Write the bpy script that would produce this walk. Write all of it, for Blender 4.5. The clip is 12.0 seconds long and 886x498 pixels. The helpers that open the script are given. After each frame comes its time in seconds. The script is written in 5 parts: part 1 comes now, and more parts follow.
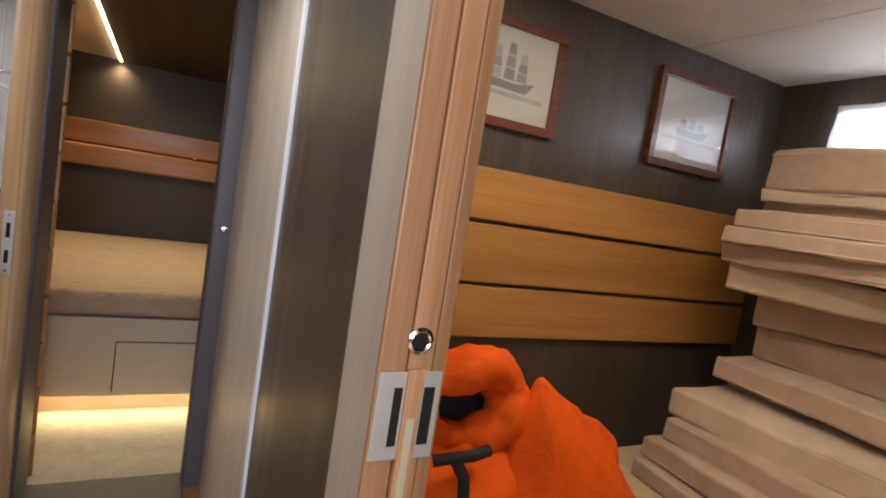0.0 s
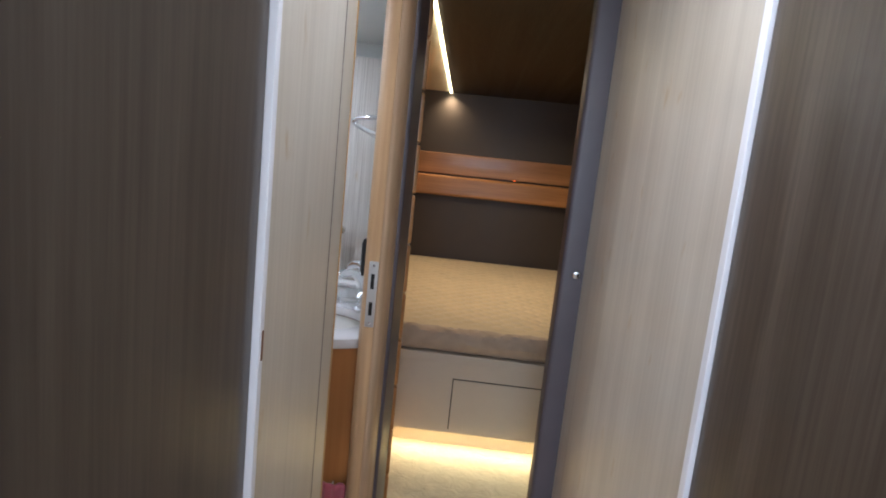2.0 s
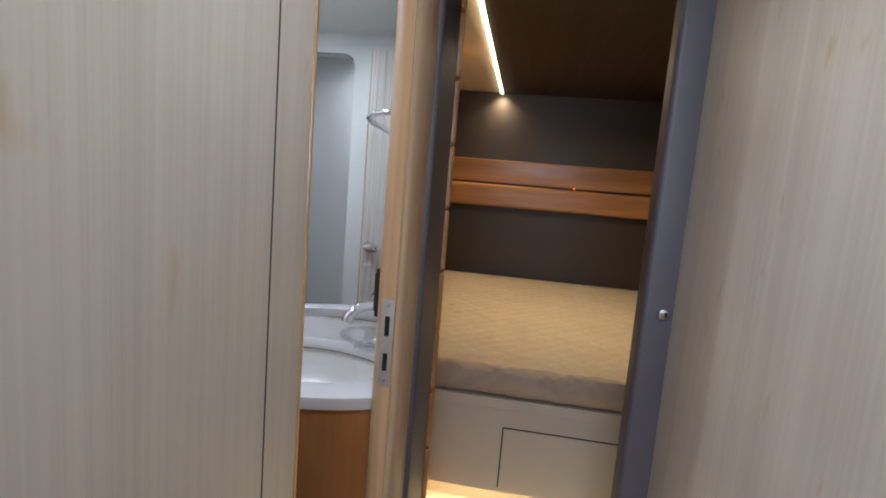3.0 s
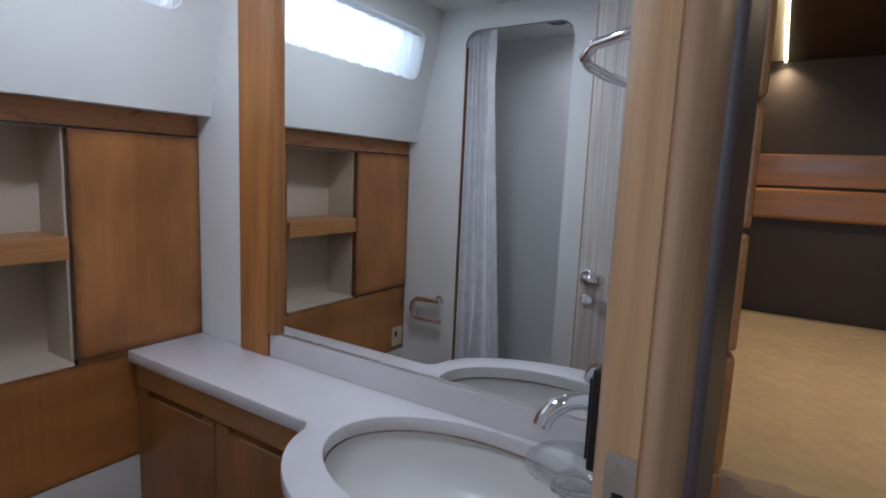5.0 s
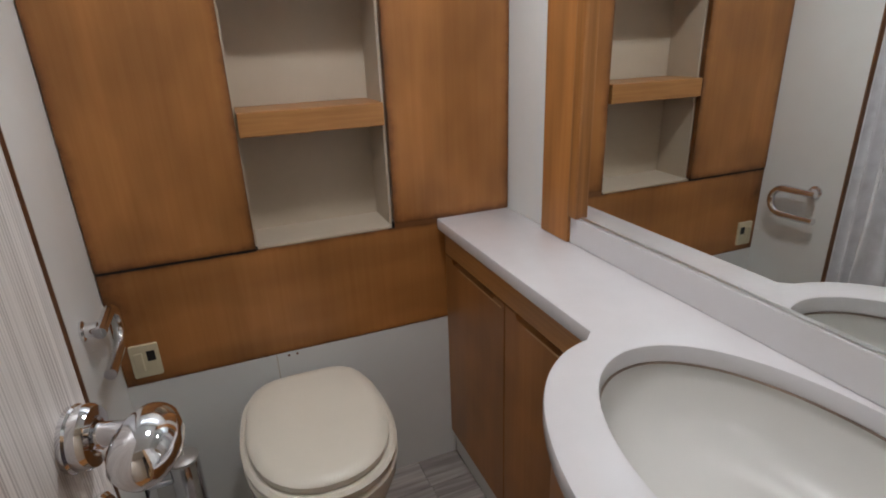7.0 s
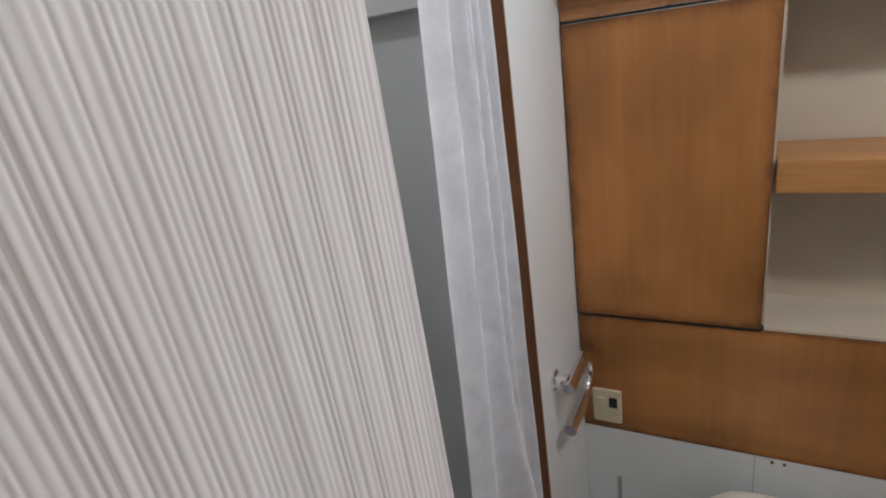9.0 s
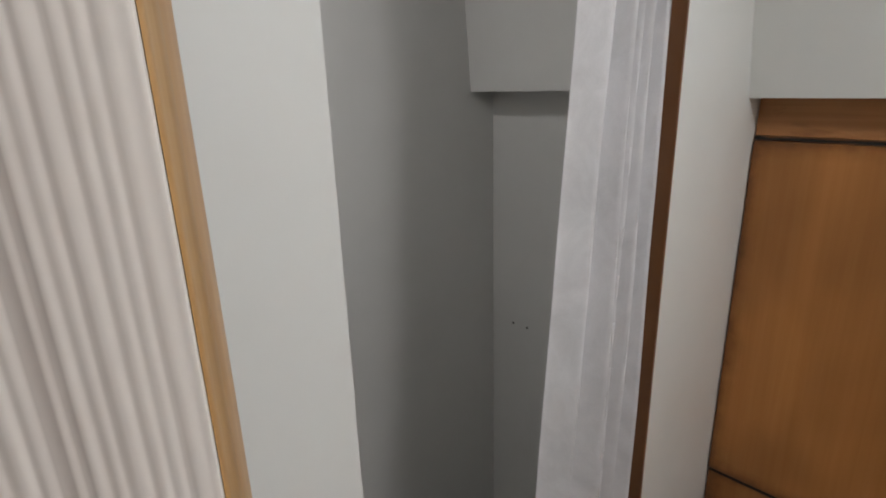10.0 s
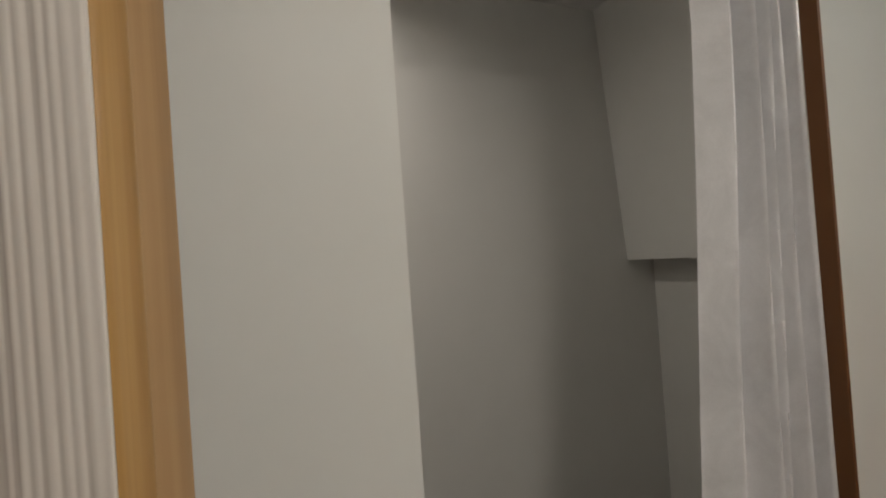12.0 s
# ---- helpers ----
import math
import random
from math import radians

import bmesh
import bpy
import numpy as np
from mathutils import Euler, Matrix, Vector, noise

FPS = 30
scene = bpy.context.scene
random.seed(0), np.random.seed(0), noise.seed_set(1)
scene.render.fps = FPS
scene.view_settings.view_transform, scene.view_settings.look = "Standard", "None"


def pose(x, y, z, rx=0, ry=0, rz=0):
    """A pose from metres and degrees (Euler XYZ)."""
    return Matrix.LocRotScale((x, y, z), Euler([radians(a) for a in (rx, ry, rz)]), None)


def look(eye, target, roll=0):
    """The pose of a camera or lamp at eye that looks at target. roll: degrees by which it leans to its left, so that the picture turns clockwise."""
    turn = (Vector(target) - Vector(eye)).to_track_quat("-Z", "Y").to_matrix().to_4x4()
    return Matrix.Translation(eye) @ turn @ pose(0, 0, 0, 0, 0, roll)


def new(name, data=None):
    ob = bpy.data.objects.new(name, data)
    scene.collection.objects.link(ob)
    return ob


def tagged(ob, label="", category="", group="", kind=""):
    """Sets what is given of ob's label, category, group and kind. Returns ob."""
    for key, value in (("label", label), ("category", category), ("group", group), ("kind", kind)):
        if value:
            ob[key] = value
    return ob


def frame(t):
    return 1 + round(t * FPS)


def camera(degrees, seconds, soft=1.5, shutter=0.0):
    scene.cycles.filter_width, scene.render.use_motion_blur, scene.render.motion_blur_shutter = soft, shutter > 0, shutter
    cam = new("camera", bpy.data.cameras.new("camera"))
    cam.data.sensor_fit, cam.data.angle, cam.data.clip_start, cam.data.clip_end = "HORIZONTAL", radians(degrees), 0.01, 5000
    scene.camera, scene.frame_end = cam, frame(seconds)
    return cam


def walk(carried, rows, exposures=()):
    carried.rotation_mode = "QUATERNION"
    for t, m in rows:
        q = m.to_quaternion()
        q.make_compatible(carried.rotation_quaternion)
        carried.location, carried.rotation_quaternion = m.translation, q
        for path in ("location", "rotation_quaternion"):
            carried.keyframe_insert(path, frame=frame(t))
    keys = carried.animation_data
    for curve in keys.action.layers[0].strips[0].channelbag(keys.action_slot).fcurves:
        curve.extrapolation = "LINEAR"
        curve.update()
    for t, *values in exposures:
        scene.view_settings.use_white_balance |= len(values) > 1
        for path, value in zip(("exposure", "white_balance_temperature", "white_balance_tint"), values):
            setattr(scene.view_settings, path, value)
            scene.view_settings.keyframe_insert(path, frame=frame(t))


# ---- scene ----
# The walk: seconds, place in metres, turn in degrees.
ROWS = [
    (0.0, -0.019, 0.064, 1.371, 85.00, -8.95, -26.76),
    (0.5, -0.073, 0.107, 1.383, 83.22, -7.94, -14.69),
    (1.0, -0.143, 0.235, 1.394, 82.30, -7.41, -5.44),
    (1.5, -0.192, 0.388, 1.412, 81.80, -6.33, 0.16),
    (2.0, -0.177, 0.594, 1.422, 81.81, -5.91, 3.38),
    (2.5, -0.152, 0.810, 1.425, 82.06, -5.24, 6.08),
    (2.7, -0.150, 0.892, 1.420, 82.18, -4.96, 7.30),
    (4.3, -0.283, 1.548, 1.428, 82.37, -3.50, 23.32),
    (4.5, -0.305, 1.603, 1.422, 82.26, -3.10, 26.39),
    (4.7, -0.316, 1.649, 1.403, 82.74, -2.86, 28.88),
    (5.0, -0.342, 1.695, 1.389, 82.07, -2.44, 32.84),
    (5.5, -0.369, 1.779, 1.329, 81.05, -1.66, 38.94),
    (6.0, -0.414, 1.844, 1.295, 76.06, -0.27, 46.19),
    (6.5, -0.449, 1.895, 1.293, 70.87, 0.68, 56.83),
    (7.0, -0.491, 1.936, 1.328, 69.03, 2.08, 67.76),
    (7.5, -0.517, 1.989, 1.328, 68.04, 3.92, 81.39),
    (7.7, -0.539, 1.987, 1.330, 67.53, 4.89, 86.51),
    (9.3, -0.850, 1.897, 1.489, 70.79, 6.56, 123.52),
    (9.5, -0.883, 1.898, 1.497, 72.01, 4.68, 127.76),
    (10.0, -0.933, 1.887, 1.566, 72.69, 1.65, 136.13),
    (10.5, -0.965, 1.904, 1.612, 75.64, 0.17, 142.29),
    (11.0, -0.988, 1.917, 1.648, 83.12, 2.11, 146.53),
    (11.5, -0.994, 1.928, 1.669, 89.83, 4.14, 153.51),
    (12.0, -0.983, 1.948, 1.577, 90.79, 4.08, 155.64),
]
cam = camera(78.69, 12.0, soft=1.9)
EXPOSURE = [(0.0, 0.15, 6400, 15), (0.5, 0.25, 6300, 12), (1.0, 0.4, 5750, 10), (1.5, 0.38, 5550, 10), (2.5, 0.36, 5700, 10), (4.5, -0.15, 5350, 10), (5.0, -0.33, 5550, 13), (5.5, -0.32, 5900, 12), (6.5, -0.08, 6250, 13), (7.5, 0.27, 6600, 10), (9.5, 0.28, 6100, 10), (10.0, -0.14, 6700, 10), (10.5, -0.8, 6850, 10), (11.0, -1.05, 7150, 10), (11.5, -0.95, 7350, 10), (12.0, -0.75, 7700, 10)]
walk(cam, [(t, pose(x, y, z, a, b, c)) for t, x, y, z, a, b, c in ROWS], exposures=EXPOSURE)

# ---- world and light ----
world = bpy.data.worlds.new("sky")
scene.world = world
world.use_nodes = True
wt = world.node_tree
sky = wt.nodes.new("ShaderNodeTexSky")
sky.sky_type, sky.sun_disc = "NISHITA", False
sky.sun_elevation, sky.sun_rotation = radians(40), radians(120)
wt.links.new(sky.outputs[0], wt.nodes["Background"].inputs[0])
wt.nodes["Background"].inputs[1].default_value = 0.12


def lamp(name, m, power, colour, sx, sy, spread=180.0):
    data = bpy.data.lights.new(name, "AREA")
    data.shape, data.size, data.size_y, data.energy, data.color = "RECTANGLE", sx, sy, power, colour
    data.spread = radians(spread)
    ob = new(name, data)
    ob.matrix_basis = m
    return ob


WARM, WHITE, DAY, COOL = (1.0, 0.80, 0.58), (1.0, 0.93, 0.84), (0.78, 0.89, 1.0), (0.98, 0.98, 1.0)
# daylight through the bathroom window, the side cabin window and from the saloon behind
lamp("window_daylight", look((-1.90, 2.14, 1.93), (-1.0, 2.14, 1.5)), 4.2, DAY, 0.75, 0.2)
lamp("cabin_daylight", look((2.75, 0.9, 1.87), (1.0, 0.9, 1.3)), 48.0, DAY, 1.0, 0.26)
lamp("saloon_daylight", look((-0.1, -3.0, 1.5), (-0.1, 1.5, 1.25)), 105.0, DAY, 2.8, 0.9)
# ceiling lamps and added fill lamps
lamp("bathroom_light", look((-1.26, 2.28, 2.068), (-1.26, 2.28, 0)), 6.7, COOL, 0.12, 0.12)
# unseen lamp, added to brighten the shower
lamp("shower_fill", look((-1.09, 1.22, 2.092), (-1.09, 1.22, 0)), 2.5, COOL, 0.05, 0.05)
# two lamps without fixtures, added to lift the dark corridor panels
lamp("corridor_fill", look((-0.08, 0.1, 2.12), (-0.08, 0.1, 0)), 4.2, WHITE, 0.08, 0.08)
lamp("corridor_fill", look((-0.15, 1.35, 2.12), (-0.15, 1.35, 0)), 5.4, COOL, 0.08, 0.08)
lamp("cabin_spot", look((0.9, 0.9, 2.135), (0.9, 0.9, 0)), 6.0, WARM, 0.08, 0.08)
lamp("cabin_spot", look((1.35, 0.75, 2.135), (1.35, 0.75, 0)), 6.0, WARM, 0.08, 0.08)
lamp("berth_strip_light", look((-0.433, 4.02, 2.088), (-0.44, 4.02, 0)), 20.0, (1.0, 0.76, 0.44), 0.012, 2.73, 160.0)
lamp("berth_strip_end", look((-0.4485, 5.335, 2.0915), (-0.4485, 5.345, 1.5)), 1.8, (1.0, 0.76, 0.44), 0.012, 0.05, 122.0)
lamp("berth_floor_light", look((0.05, 3.235, 0.108), (0.05, 3.10, 0)), 3.2, (1.0, 0.80, 0.42), 1.1, 0.02)


# ---- materials ----
def nodes_of(name):
    m = bpy.data.materials.new(name)
    m.use_nodes = True
    nt = m.node_tree
    return m, nt, nt.nodes["Principled BSDF"]


def link(nt, a, b):
    nt.links.new(a, b)


def mapped(nt, scale, random_shift=False):
    tc = nt.nodes.new("ShaderNodeTexCoord")
    mp = nt.nodes.new("ShaderNodeMapping")
    mp.inputs["Scale"].default_value = scale
    link(nt, tc.outputs["Object"], mp.inputs["Vector"])
    if random_shift:
        oi = nt.nodes.new("ShaderNodeObjectInfo")
        mu = nt.nodes.new("ShaderNodeMath")
        mu.operation = "MULTIPLY"
        mu.inputs[1].default_value = 37.0
        link(nt, oi.outputs["Random"], mu.inputs[0])
        cb = nt.nodes.new("ShaderNodeCombineXYZ")
        for k in range(3):
            link(nt, mu.outputs[0], cb.inputs[k])
        link(nt, cb.outputs[0], mp.inputs["Location"])
    return mp


def noise_node(nt, vec, scale, detail=4.0, rough=0.55, distortion=0.0):
    n = nt.nodes.new("ShaderNodeTexNoise")
    n.inputs["Scale"].default_value = scale
    n.inputs["Detail"].default_value = detail
    n.inputs["Roughness"].default_value = rough
    n.inputs["Distortion"].default_value = distortion
    link(nt, vec.outputs[0], n.inputs["Vector"])
    return n


def ramp(nt, fac, stops):
    r = nt.nodes.new("ShaderNodeValToRGB")
    els = r.color_ramp.elements
    while len(els) < len(stops):
        els.new(0.5)
    for e, (p, c) in zip(els, stops):
        e.position, e.color = p, (*c, 1)
    link(nt, fac, r.inputs[0])
    return r


def mix(nt, a, b, fac, mode="MULTIPLY"):
    m = nt.nodes.new("ShaderNodeMix")
    m.data_type, m.blend_type = "RGBA", mode
    if isinstance(fac, float):
        m.inputs[0].default_value = fac
    else:
        link(nt, fac, m.inputs[0])
    link(nt, a, m.inputs[6])
    link(nt, b, m.inputs[7])
    return m.outputs[2]


def bump(nt, bsdf, height, strength, distance=0.002):
    b = nt.nodes.new("ShaderNodeBump")
    b.inputs["Strength"].default_value = strength
    b.inputs["Distance"].default_value = distance
    link(nt, height, b.inputs["Height"])
    link(nt, b.outputs[0], bsdf.inputs["Normal"])


def wood(name, dark, mid, light, grain=(1, 1, 0.03), fine=220.0, rough=0.35, relief=0.15, coat=0.0, broad=9.0, contrast=(0.36, 0.52, 0.68), blotch=0.86):
    """Wood with its grain along the axis that grain scales down."""
    m, nt, b = nodes_of(name)
    mp = mapped(nt, grain, True)
    n1 = noise_node(nt, mp, fine, 5, 0.65)
    n2 = noise_node(nt, mp, broad, 3, 0.5, 0.4)
    c1 = ramp(nt, n1.outputs[0], [(contrast[0], dark), (contrast[1], mid), (contrast[2], light)])
    c2 = ramp(nt, n2.outputs[0], [(0.3, (0.72, 0.70, 0.68)), (0.7, (1.08, 1.06, 1.04))])
    plain = nt.nodes.new("ShaderNodeTexNoise")
    plain.inputs["Scale"].default_value = 2.2
    c3 = ramp(nt, plain.outputs[0], [(0.34, (blotch, blotch * 0.98, blotch * 0.96)), (0.62, (1.0, 1.0, 1.0))])
    col = mix(nt, mix(nt, c1.outputs[0], c2.outputs[0], 1.0), c3.outputs[0], 1.0)
    link(nt, col, b.inputs["Base Color"])
    rr = ramp(nt, n2.outputs[0], [(0.3, (rough - 0.06,) * 3), (0.7, (rough + 0.10,) * 3)])
    link(nt, rr.outputs[0], b.inputs["Roughness"])
    b.inputs["Coat Weight"].default_value = coat
    b.inputs["Coat Roughness"].default_value = 0.15
    bump(nt, b, n1.outputs[0], relief, 0.001)
    return m


def paint(name, colour, rough=0.4, mottled=0.06, relief=0.05, scale=30.0, metal=0.0, sheen=0.0):
    m, nt, b = nodes_of(name)
    mp = mapped(nt, (1, 1, 1), True)
    n1 = noise_node(nt, mp, scale, 5)
    n2 = noise_node(nt, mp, scale / 12, 3)
    lo = tuple(max(0, c * (1 - mottled)) for c in colour)
    hi = tuple(min(1, c * (1 + mottled)) for c in colour)
    c1 = ramp(nt, n2.outputs[0], [(0.3, lo), (0.7, hi)])
    c2 = ramp(nt, n1.outputs[0], [(0.3, (1 - mottled / 2,) * 3), (0.7, (1, 1, 1))])
    link(nt, mix(nt, c1.outputs[0], c2.outputs[0], 1.0), b.inputs["Base Color"])
    rr = ramp(nt, n2.outputs[0], [(0.3, (max(0.02, rough - 0.05),) * 3), (0.7, (rough + 0.06,) * 3)])
    link(nt, rr.outputs[0], b.inputs["Roughness"])
    b.inputs["Metallic"].default_value = metal
    b.inputs["Sheen Weight"].default_value = sheen
    if relief:
        bump(nt, b, n1.outputs[0], relief, 0.001)
    return m


def striped(name, dark, light, scale=230.0, relief=0.5, lines=0.6):
    """Washed oak veneer with fine upright grooves about 3 mm apart."""
    m, nt, b = nodes_of(name)
    mp = mapped(nt, (1, 1, 0.012), True)
    w = nt.nodes.new("ShaderNodeTexWave")
    w.wave_type, w.bands_direction = "BANDS", "DIAGONAL"
    w.inputs["Scale"].default_value = scale
    w.inputs["Distortion"].default_value = 7.0
    w.inputs["Detail"].default_value = 2.0
    w.inputs["Detail Scale"].default_value = 0.35
    link(nt, mp.outputs[0], w.inputs["Vector"])
    n1 = noise_node(nt, mp, 110.0, 3, 0.55)
    n2 = noise_node(nt, mp, 14.0, 3, 0.5, 0.3)
    n3 = noise_node(nt, mapped(nt, (1, 1, 1)), 5.0, 4)
    n4 = noise_node(nt, mapped(nt, (1, 1, 0.4)), 16.0, 3)
    mid = tuple(d + (l - d) * 0.6 for d, l in zip(dark, light))
    n5 = noise_node(nt, mp, scale * 1.0, 1, 0.4)
    half = nt.nodes.new("ShaderNodeMath")
    half.operation = "MULTIPLY_ADD"
    half.inputs[1].default_value = 0.34
    link(nt, w.outputs[1], half.inputs[0])
    link(nt, n5.outputs[0], half.inputs[2])
    c1 = ramp(nt, half.outputs[0], [(0.46, dark), (0.62, mid), (0.88, light)])
    flat = ramp(nt, n1.outputs[0], [(0.35, mid), (0.65, light)])
    where = ramp(nt, noise_node(nt, mp, 19.0, 2, 0.5).outputs[0], [(0.36, (lines * 0.35,) * 3), (0.56, (lines,) * 3)])
    c0 = mix(nt, flat.outputs[0], c1.outputs[0], where.outputs[0], "MIX")
    c2 = ramp(nt, n2.outputs[0], [(0.3, (0.90, 0.89, 0.88)), (0.7, (1.05, 1.045, 1.04))])
    c3 = ramp(nt, n3.outputs[0], [(0.35, (0.95, 0.93, 0.91)), (0.65, (1, 1, 1))])
    c4 = ramp(nt, n4.outputs[0], [(0.66, (1, 1, 1)), (0.75, (0.86, 0.74, 0.55))])
    col = mix(nt, mix(nt, mix(nt, c0, c2.outputs[0], 1.0), c3.outputs[0], 1.0), c4.outputs[0], 1.0)
    link(nt, col, b.inputs["Base Color"])
    b.inputs["Roughness"].default_value = 0.42
    bump(nt, b, half.outputs[0], relief, 0.0006)
    return m


def fabric(name, colour, weave=900.0, wrinkle=12.0, rough=0.85, relief=0.4, sheen=0.3):
    m, nt, b = nodes_of(name)
    mp = mapped(nt, (1, 1, 1), True)
    n1 = noise_node(nt, mp, weave, 2)
    n2 = noise_node(nt, mp, wrinkle, 4, 0.6, 0.6)
    lo = tuple(c * 0.82 for c in colour)
    c1 = ramp(nt, n2.outputs[0], [(0.3, lo), (0.65, colour)])
    c2 = ramp(nt, n1.outputs[0], [(0.3, (0.88,) * 3), (0.7, (1,) * 3)])
    link(nt, mix(nt, c1.outputs[0], c2.outputs[0], 1.0), b.inputs["Base Color"])
    b.inputs["Roughness"].default_value = rough
    b.inputs["Sheen Weight"].default_value = sheen
    bump(nt, b, n2.outputs[0], relief, 0.012)
    return m


def glow(name, colour, strength):
    m, nt, b = nodes_of(name)
    b.inputs["Base Color"].default_value = (*colour, 1)
    b.inputs["Emission Color"].default_value = (*colour, 1)
    b.inputs["Emission Strength"].default_value = strength
    return m


GREY_OAK = striped("grey_oak_veneer", (0.46, 0.41, 0.345), (0.60, 0.55, 0.468), 130.0, 0.05, 0.3)
WHITE_OAK = striped("white_washed_oak_veneer", (0.36, 0.32, 0.30), (0.80, 0.77, 0.745), 200.0, 0.6, 0.70)
DARK_WOOD = wood("dark_wenge_veneer", (0.070, 0.054, 0.042), (0.090, 0.072, 0.056), (0.110, 0.090, 0.071), fine=110, rough=0.36, relief=0.08)
DARK_WOOD_X = wood("dark_ceiling_veneer", (0.030, 0.024, 0.019), (0.045, 0.036, 0.029), (0.060, 0.048, 0.040), grain=(1, 0.04, 1), rough=0.5)
OAK = wood("orange_oak_veneer", (0.405, 0.167, 0.045), (0.435, 0.186, 0.053), (0.46, 0.203, 0.061), fine=70, rough=0.38, relief=0.03, broad=4, contrast=(0.3, 0.5, 0.7), blotch=0.68)
OAK_X = wood("orange_oak_lengthwise", (0.39, 0.178, 0.055), (0.44, 0.208, 0.067), (0.485, 0.238, 0.08), grain=(0.03, 1, 1), fine=140, rough=0.33, relief=0.06, broad=6)
OAK_Y = wood("orange_oak_crosswise", (0.39, 0.178, 0.055), (0.44, 0.208, 0.067), (0.485, 0.238, 0.08), grain=(1, 0.03, 1), fine=140, rough=0.33, relief=0.06, broad=6)
BOARD_OAK = wood("golden_oak_boards", (0.42, 0.215, 0.055), (0.465, 0.245, 0.068), (0.50, 0.27, 0.08), grain=(0.03, 1, 1), fine=80, rough=0.36, relief=0.04, broad=5)


def stained_oak():
    """Oak darkened by damp in irregular patches."""
    m, nt, b = nodes_of("damp_stained_oak")
    mp = mapped(nt, (1, 0.35, 1))
    n1 = noise_node(nt, mapped(nt, (1, 0.03, 1)), 120, 4)
    n2 = noise_node(nt, mp, 22, 5, 0.65, 0.8)
    c1 = ramp(nt, n1.outputs[0], [(0.35, (0.35, 0.150, 0.05)), (0.65, (0.42, 0.19, 0.068))])
    c2 = ramp(nt, n2.outputs[0], [(0.27, (0.20, 0.15, 0.13)), (0.36, (0.62, 0.56, 0.52)), (0.46, (1, 1, 1))])
    link(nt, mix(nt, c1.outputs[0], c2.outputs[0], 1.0), b.inputs["Base Color"])
    b.inputs["Roughness"].default_value = 0.5
    return m


def edge_stained_oak():
    """Orange oak veneer, damp-darkened in an uneven line along its edges."""
    m = OAK.copy()
    m.name = "edge_stained_oak"
    nt = m.node_tree
    b = nt.nodes["Principled BSDF"]
    base = b.inputs["Base Color"].links[0].from_socket
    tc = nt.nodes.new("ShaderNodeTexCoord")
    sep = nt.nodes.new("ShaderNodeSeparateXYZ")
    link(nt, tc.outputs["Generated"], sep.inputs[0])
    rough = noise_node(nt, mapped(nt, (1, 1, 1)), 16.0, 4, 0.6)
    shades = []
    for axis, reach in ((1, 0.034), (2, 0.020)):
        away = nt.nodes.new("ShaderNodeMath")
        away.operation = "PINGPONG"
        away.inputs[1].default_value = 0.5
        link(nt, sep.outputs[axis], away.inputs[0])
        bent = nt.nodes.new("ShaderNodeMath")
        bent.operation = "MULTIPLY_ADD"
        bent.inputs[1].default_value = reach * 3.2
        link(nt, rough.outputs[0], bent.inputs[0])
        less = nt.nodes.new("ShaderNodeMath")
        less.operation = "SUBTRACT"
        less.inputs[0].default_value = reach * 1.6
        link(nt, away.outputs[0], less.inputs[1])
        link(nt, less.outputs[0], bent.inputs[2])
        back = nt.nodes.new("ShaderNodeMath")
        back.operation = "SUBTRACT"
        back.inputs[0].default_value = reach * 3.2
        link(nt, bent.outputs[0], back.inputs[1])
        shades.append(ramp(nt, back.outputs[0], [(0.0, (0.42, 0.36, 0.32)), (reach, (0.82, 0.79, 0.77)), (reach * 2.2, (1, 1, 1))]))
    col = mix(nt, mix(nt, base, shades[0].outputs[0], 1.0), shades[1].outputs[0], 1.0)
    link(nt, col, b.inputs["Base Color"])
    return m


OAK_DAMP = edge_stained_oak()
STAINED = stained_oak()
PALE_OAK = wood("pale_oak_solid", (0.54, 0.34, 0.170), (0.60, 0.390, 0.205), (0.65, 0.430, 0.240), fine=55, rough=0.40, relief=0.05, coat=0.08)
GOLD_OAK = wood("golden_oak_edge", (0.52, 0.30, 0.11), (0.60, 0.36, 0.14), (0.66, 0.42, 0.18), fine=90, rough=0.3, relief=0.05, coat=0.3)
# darker copy of the post's oak, with the shade of its corner in it
SHADED_OAK = wood("shaded_oak_corner", (0.45, 0.315, 0.195), (0.51, 0.36, 0.23), (0.55, 0.40, 0.265), fine=55, rough=0.42, relief=0.05, coat=0.05)
JAMB_OAK = wood("salmon_oak_jamb", (0.52, 0.275, 0.13), (0.59, 0.325, 0.165), (0.64, 0.37, 0.20), fine=120, rough=0.4, relief=0.05)
BROWN_TRIM = paint("brown_edge_trim", (0.175, 0.070, 0.024), 0.4, 0.15)
MAHOGANY = wood("mahogany_frame", (0.10, 0.028, 0.014), (0.15, 0.045, 0.022), (0.20, 0.065, 0.03), grain=(0.1, 1, 1), fine=120, rough=0.3)
WHITE_TRIM = paint("white_edge_strip", (0.84, 0.84, 0.88), 0.35, 0.03)
LINING = paint("white_gelcoat_lining", (0.73, 0.74, 0.72), 0.48, 0.04, 0.03, 18)
SHOWER_GREY = paint("grey_shower_gelcoat", (0.63, 0.625, 0.61), 0.42, 0.05, 0.03, 14)
CEILING = paint("cream_ceiling_vinyl", (0.66, 0.61, 0.54), 0.6, 0.04, 0.1, 60)
COUNTER = paint("white_marbled_worktop", (0.64, 0.62, 0.625), 0.16, 0.05, 0.0, 26)
BASIN = paint("cream_basin_gelcoat", (0.64, 0.625, 0.59), 0.24, 0.03, 0.0, 16)
CERAMIC = paint("cream_toilet_ceramic", (0.72, 0.68, 0.58), 0.14, 0.02, 0.0, 10)
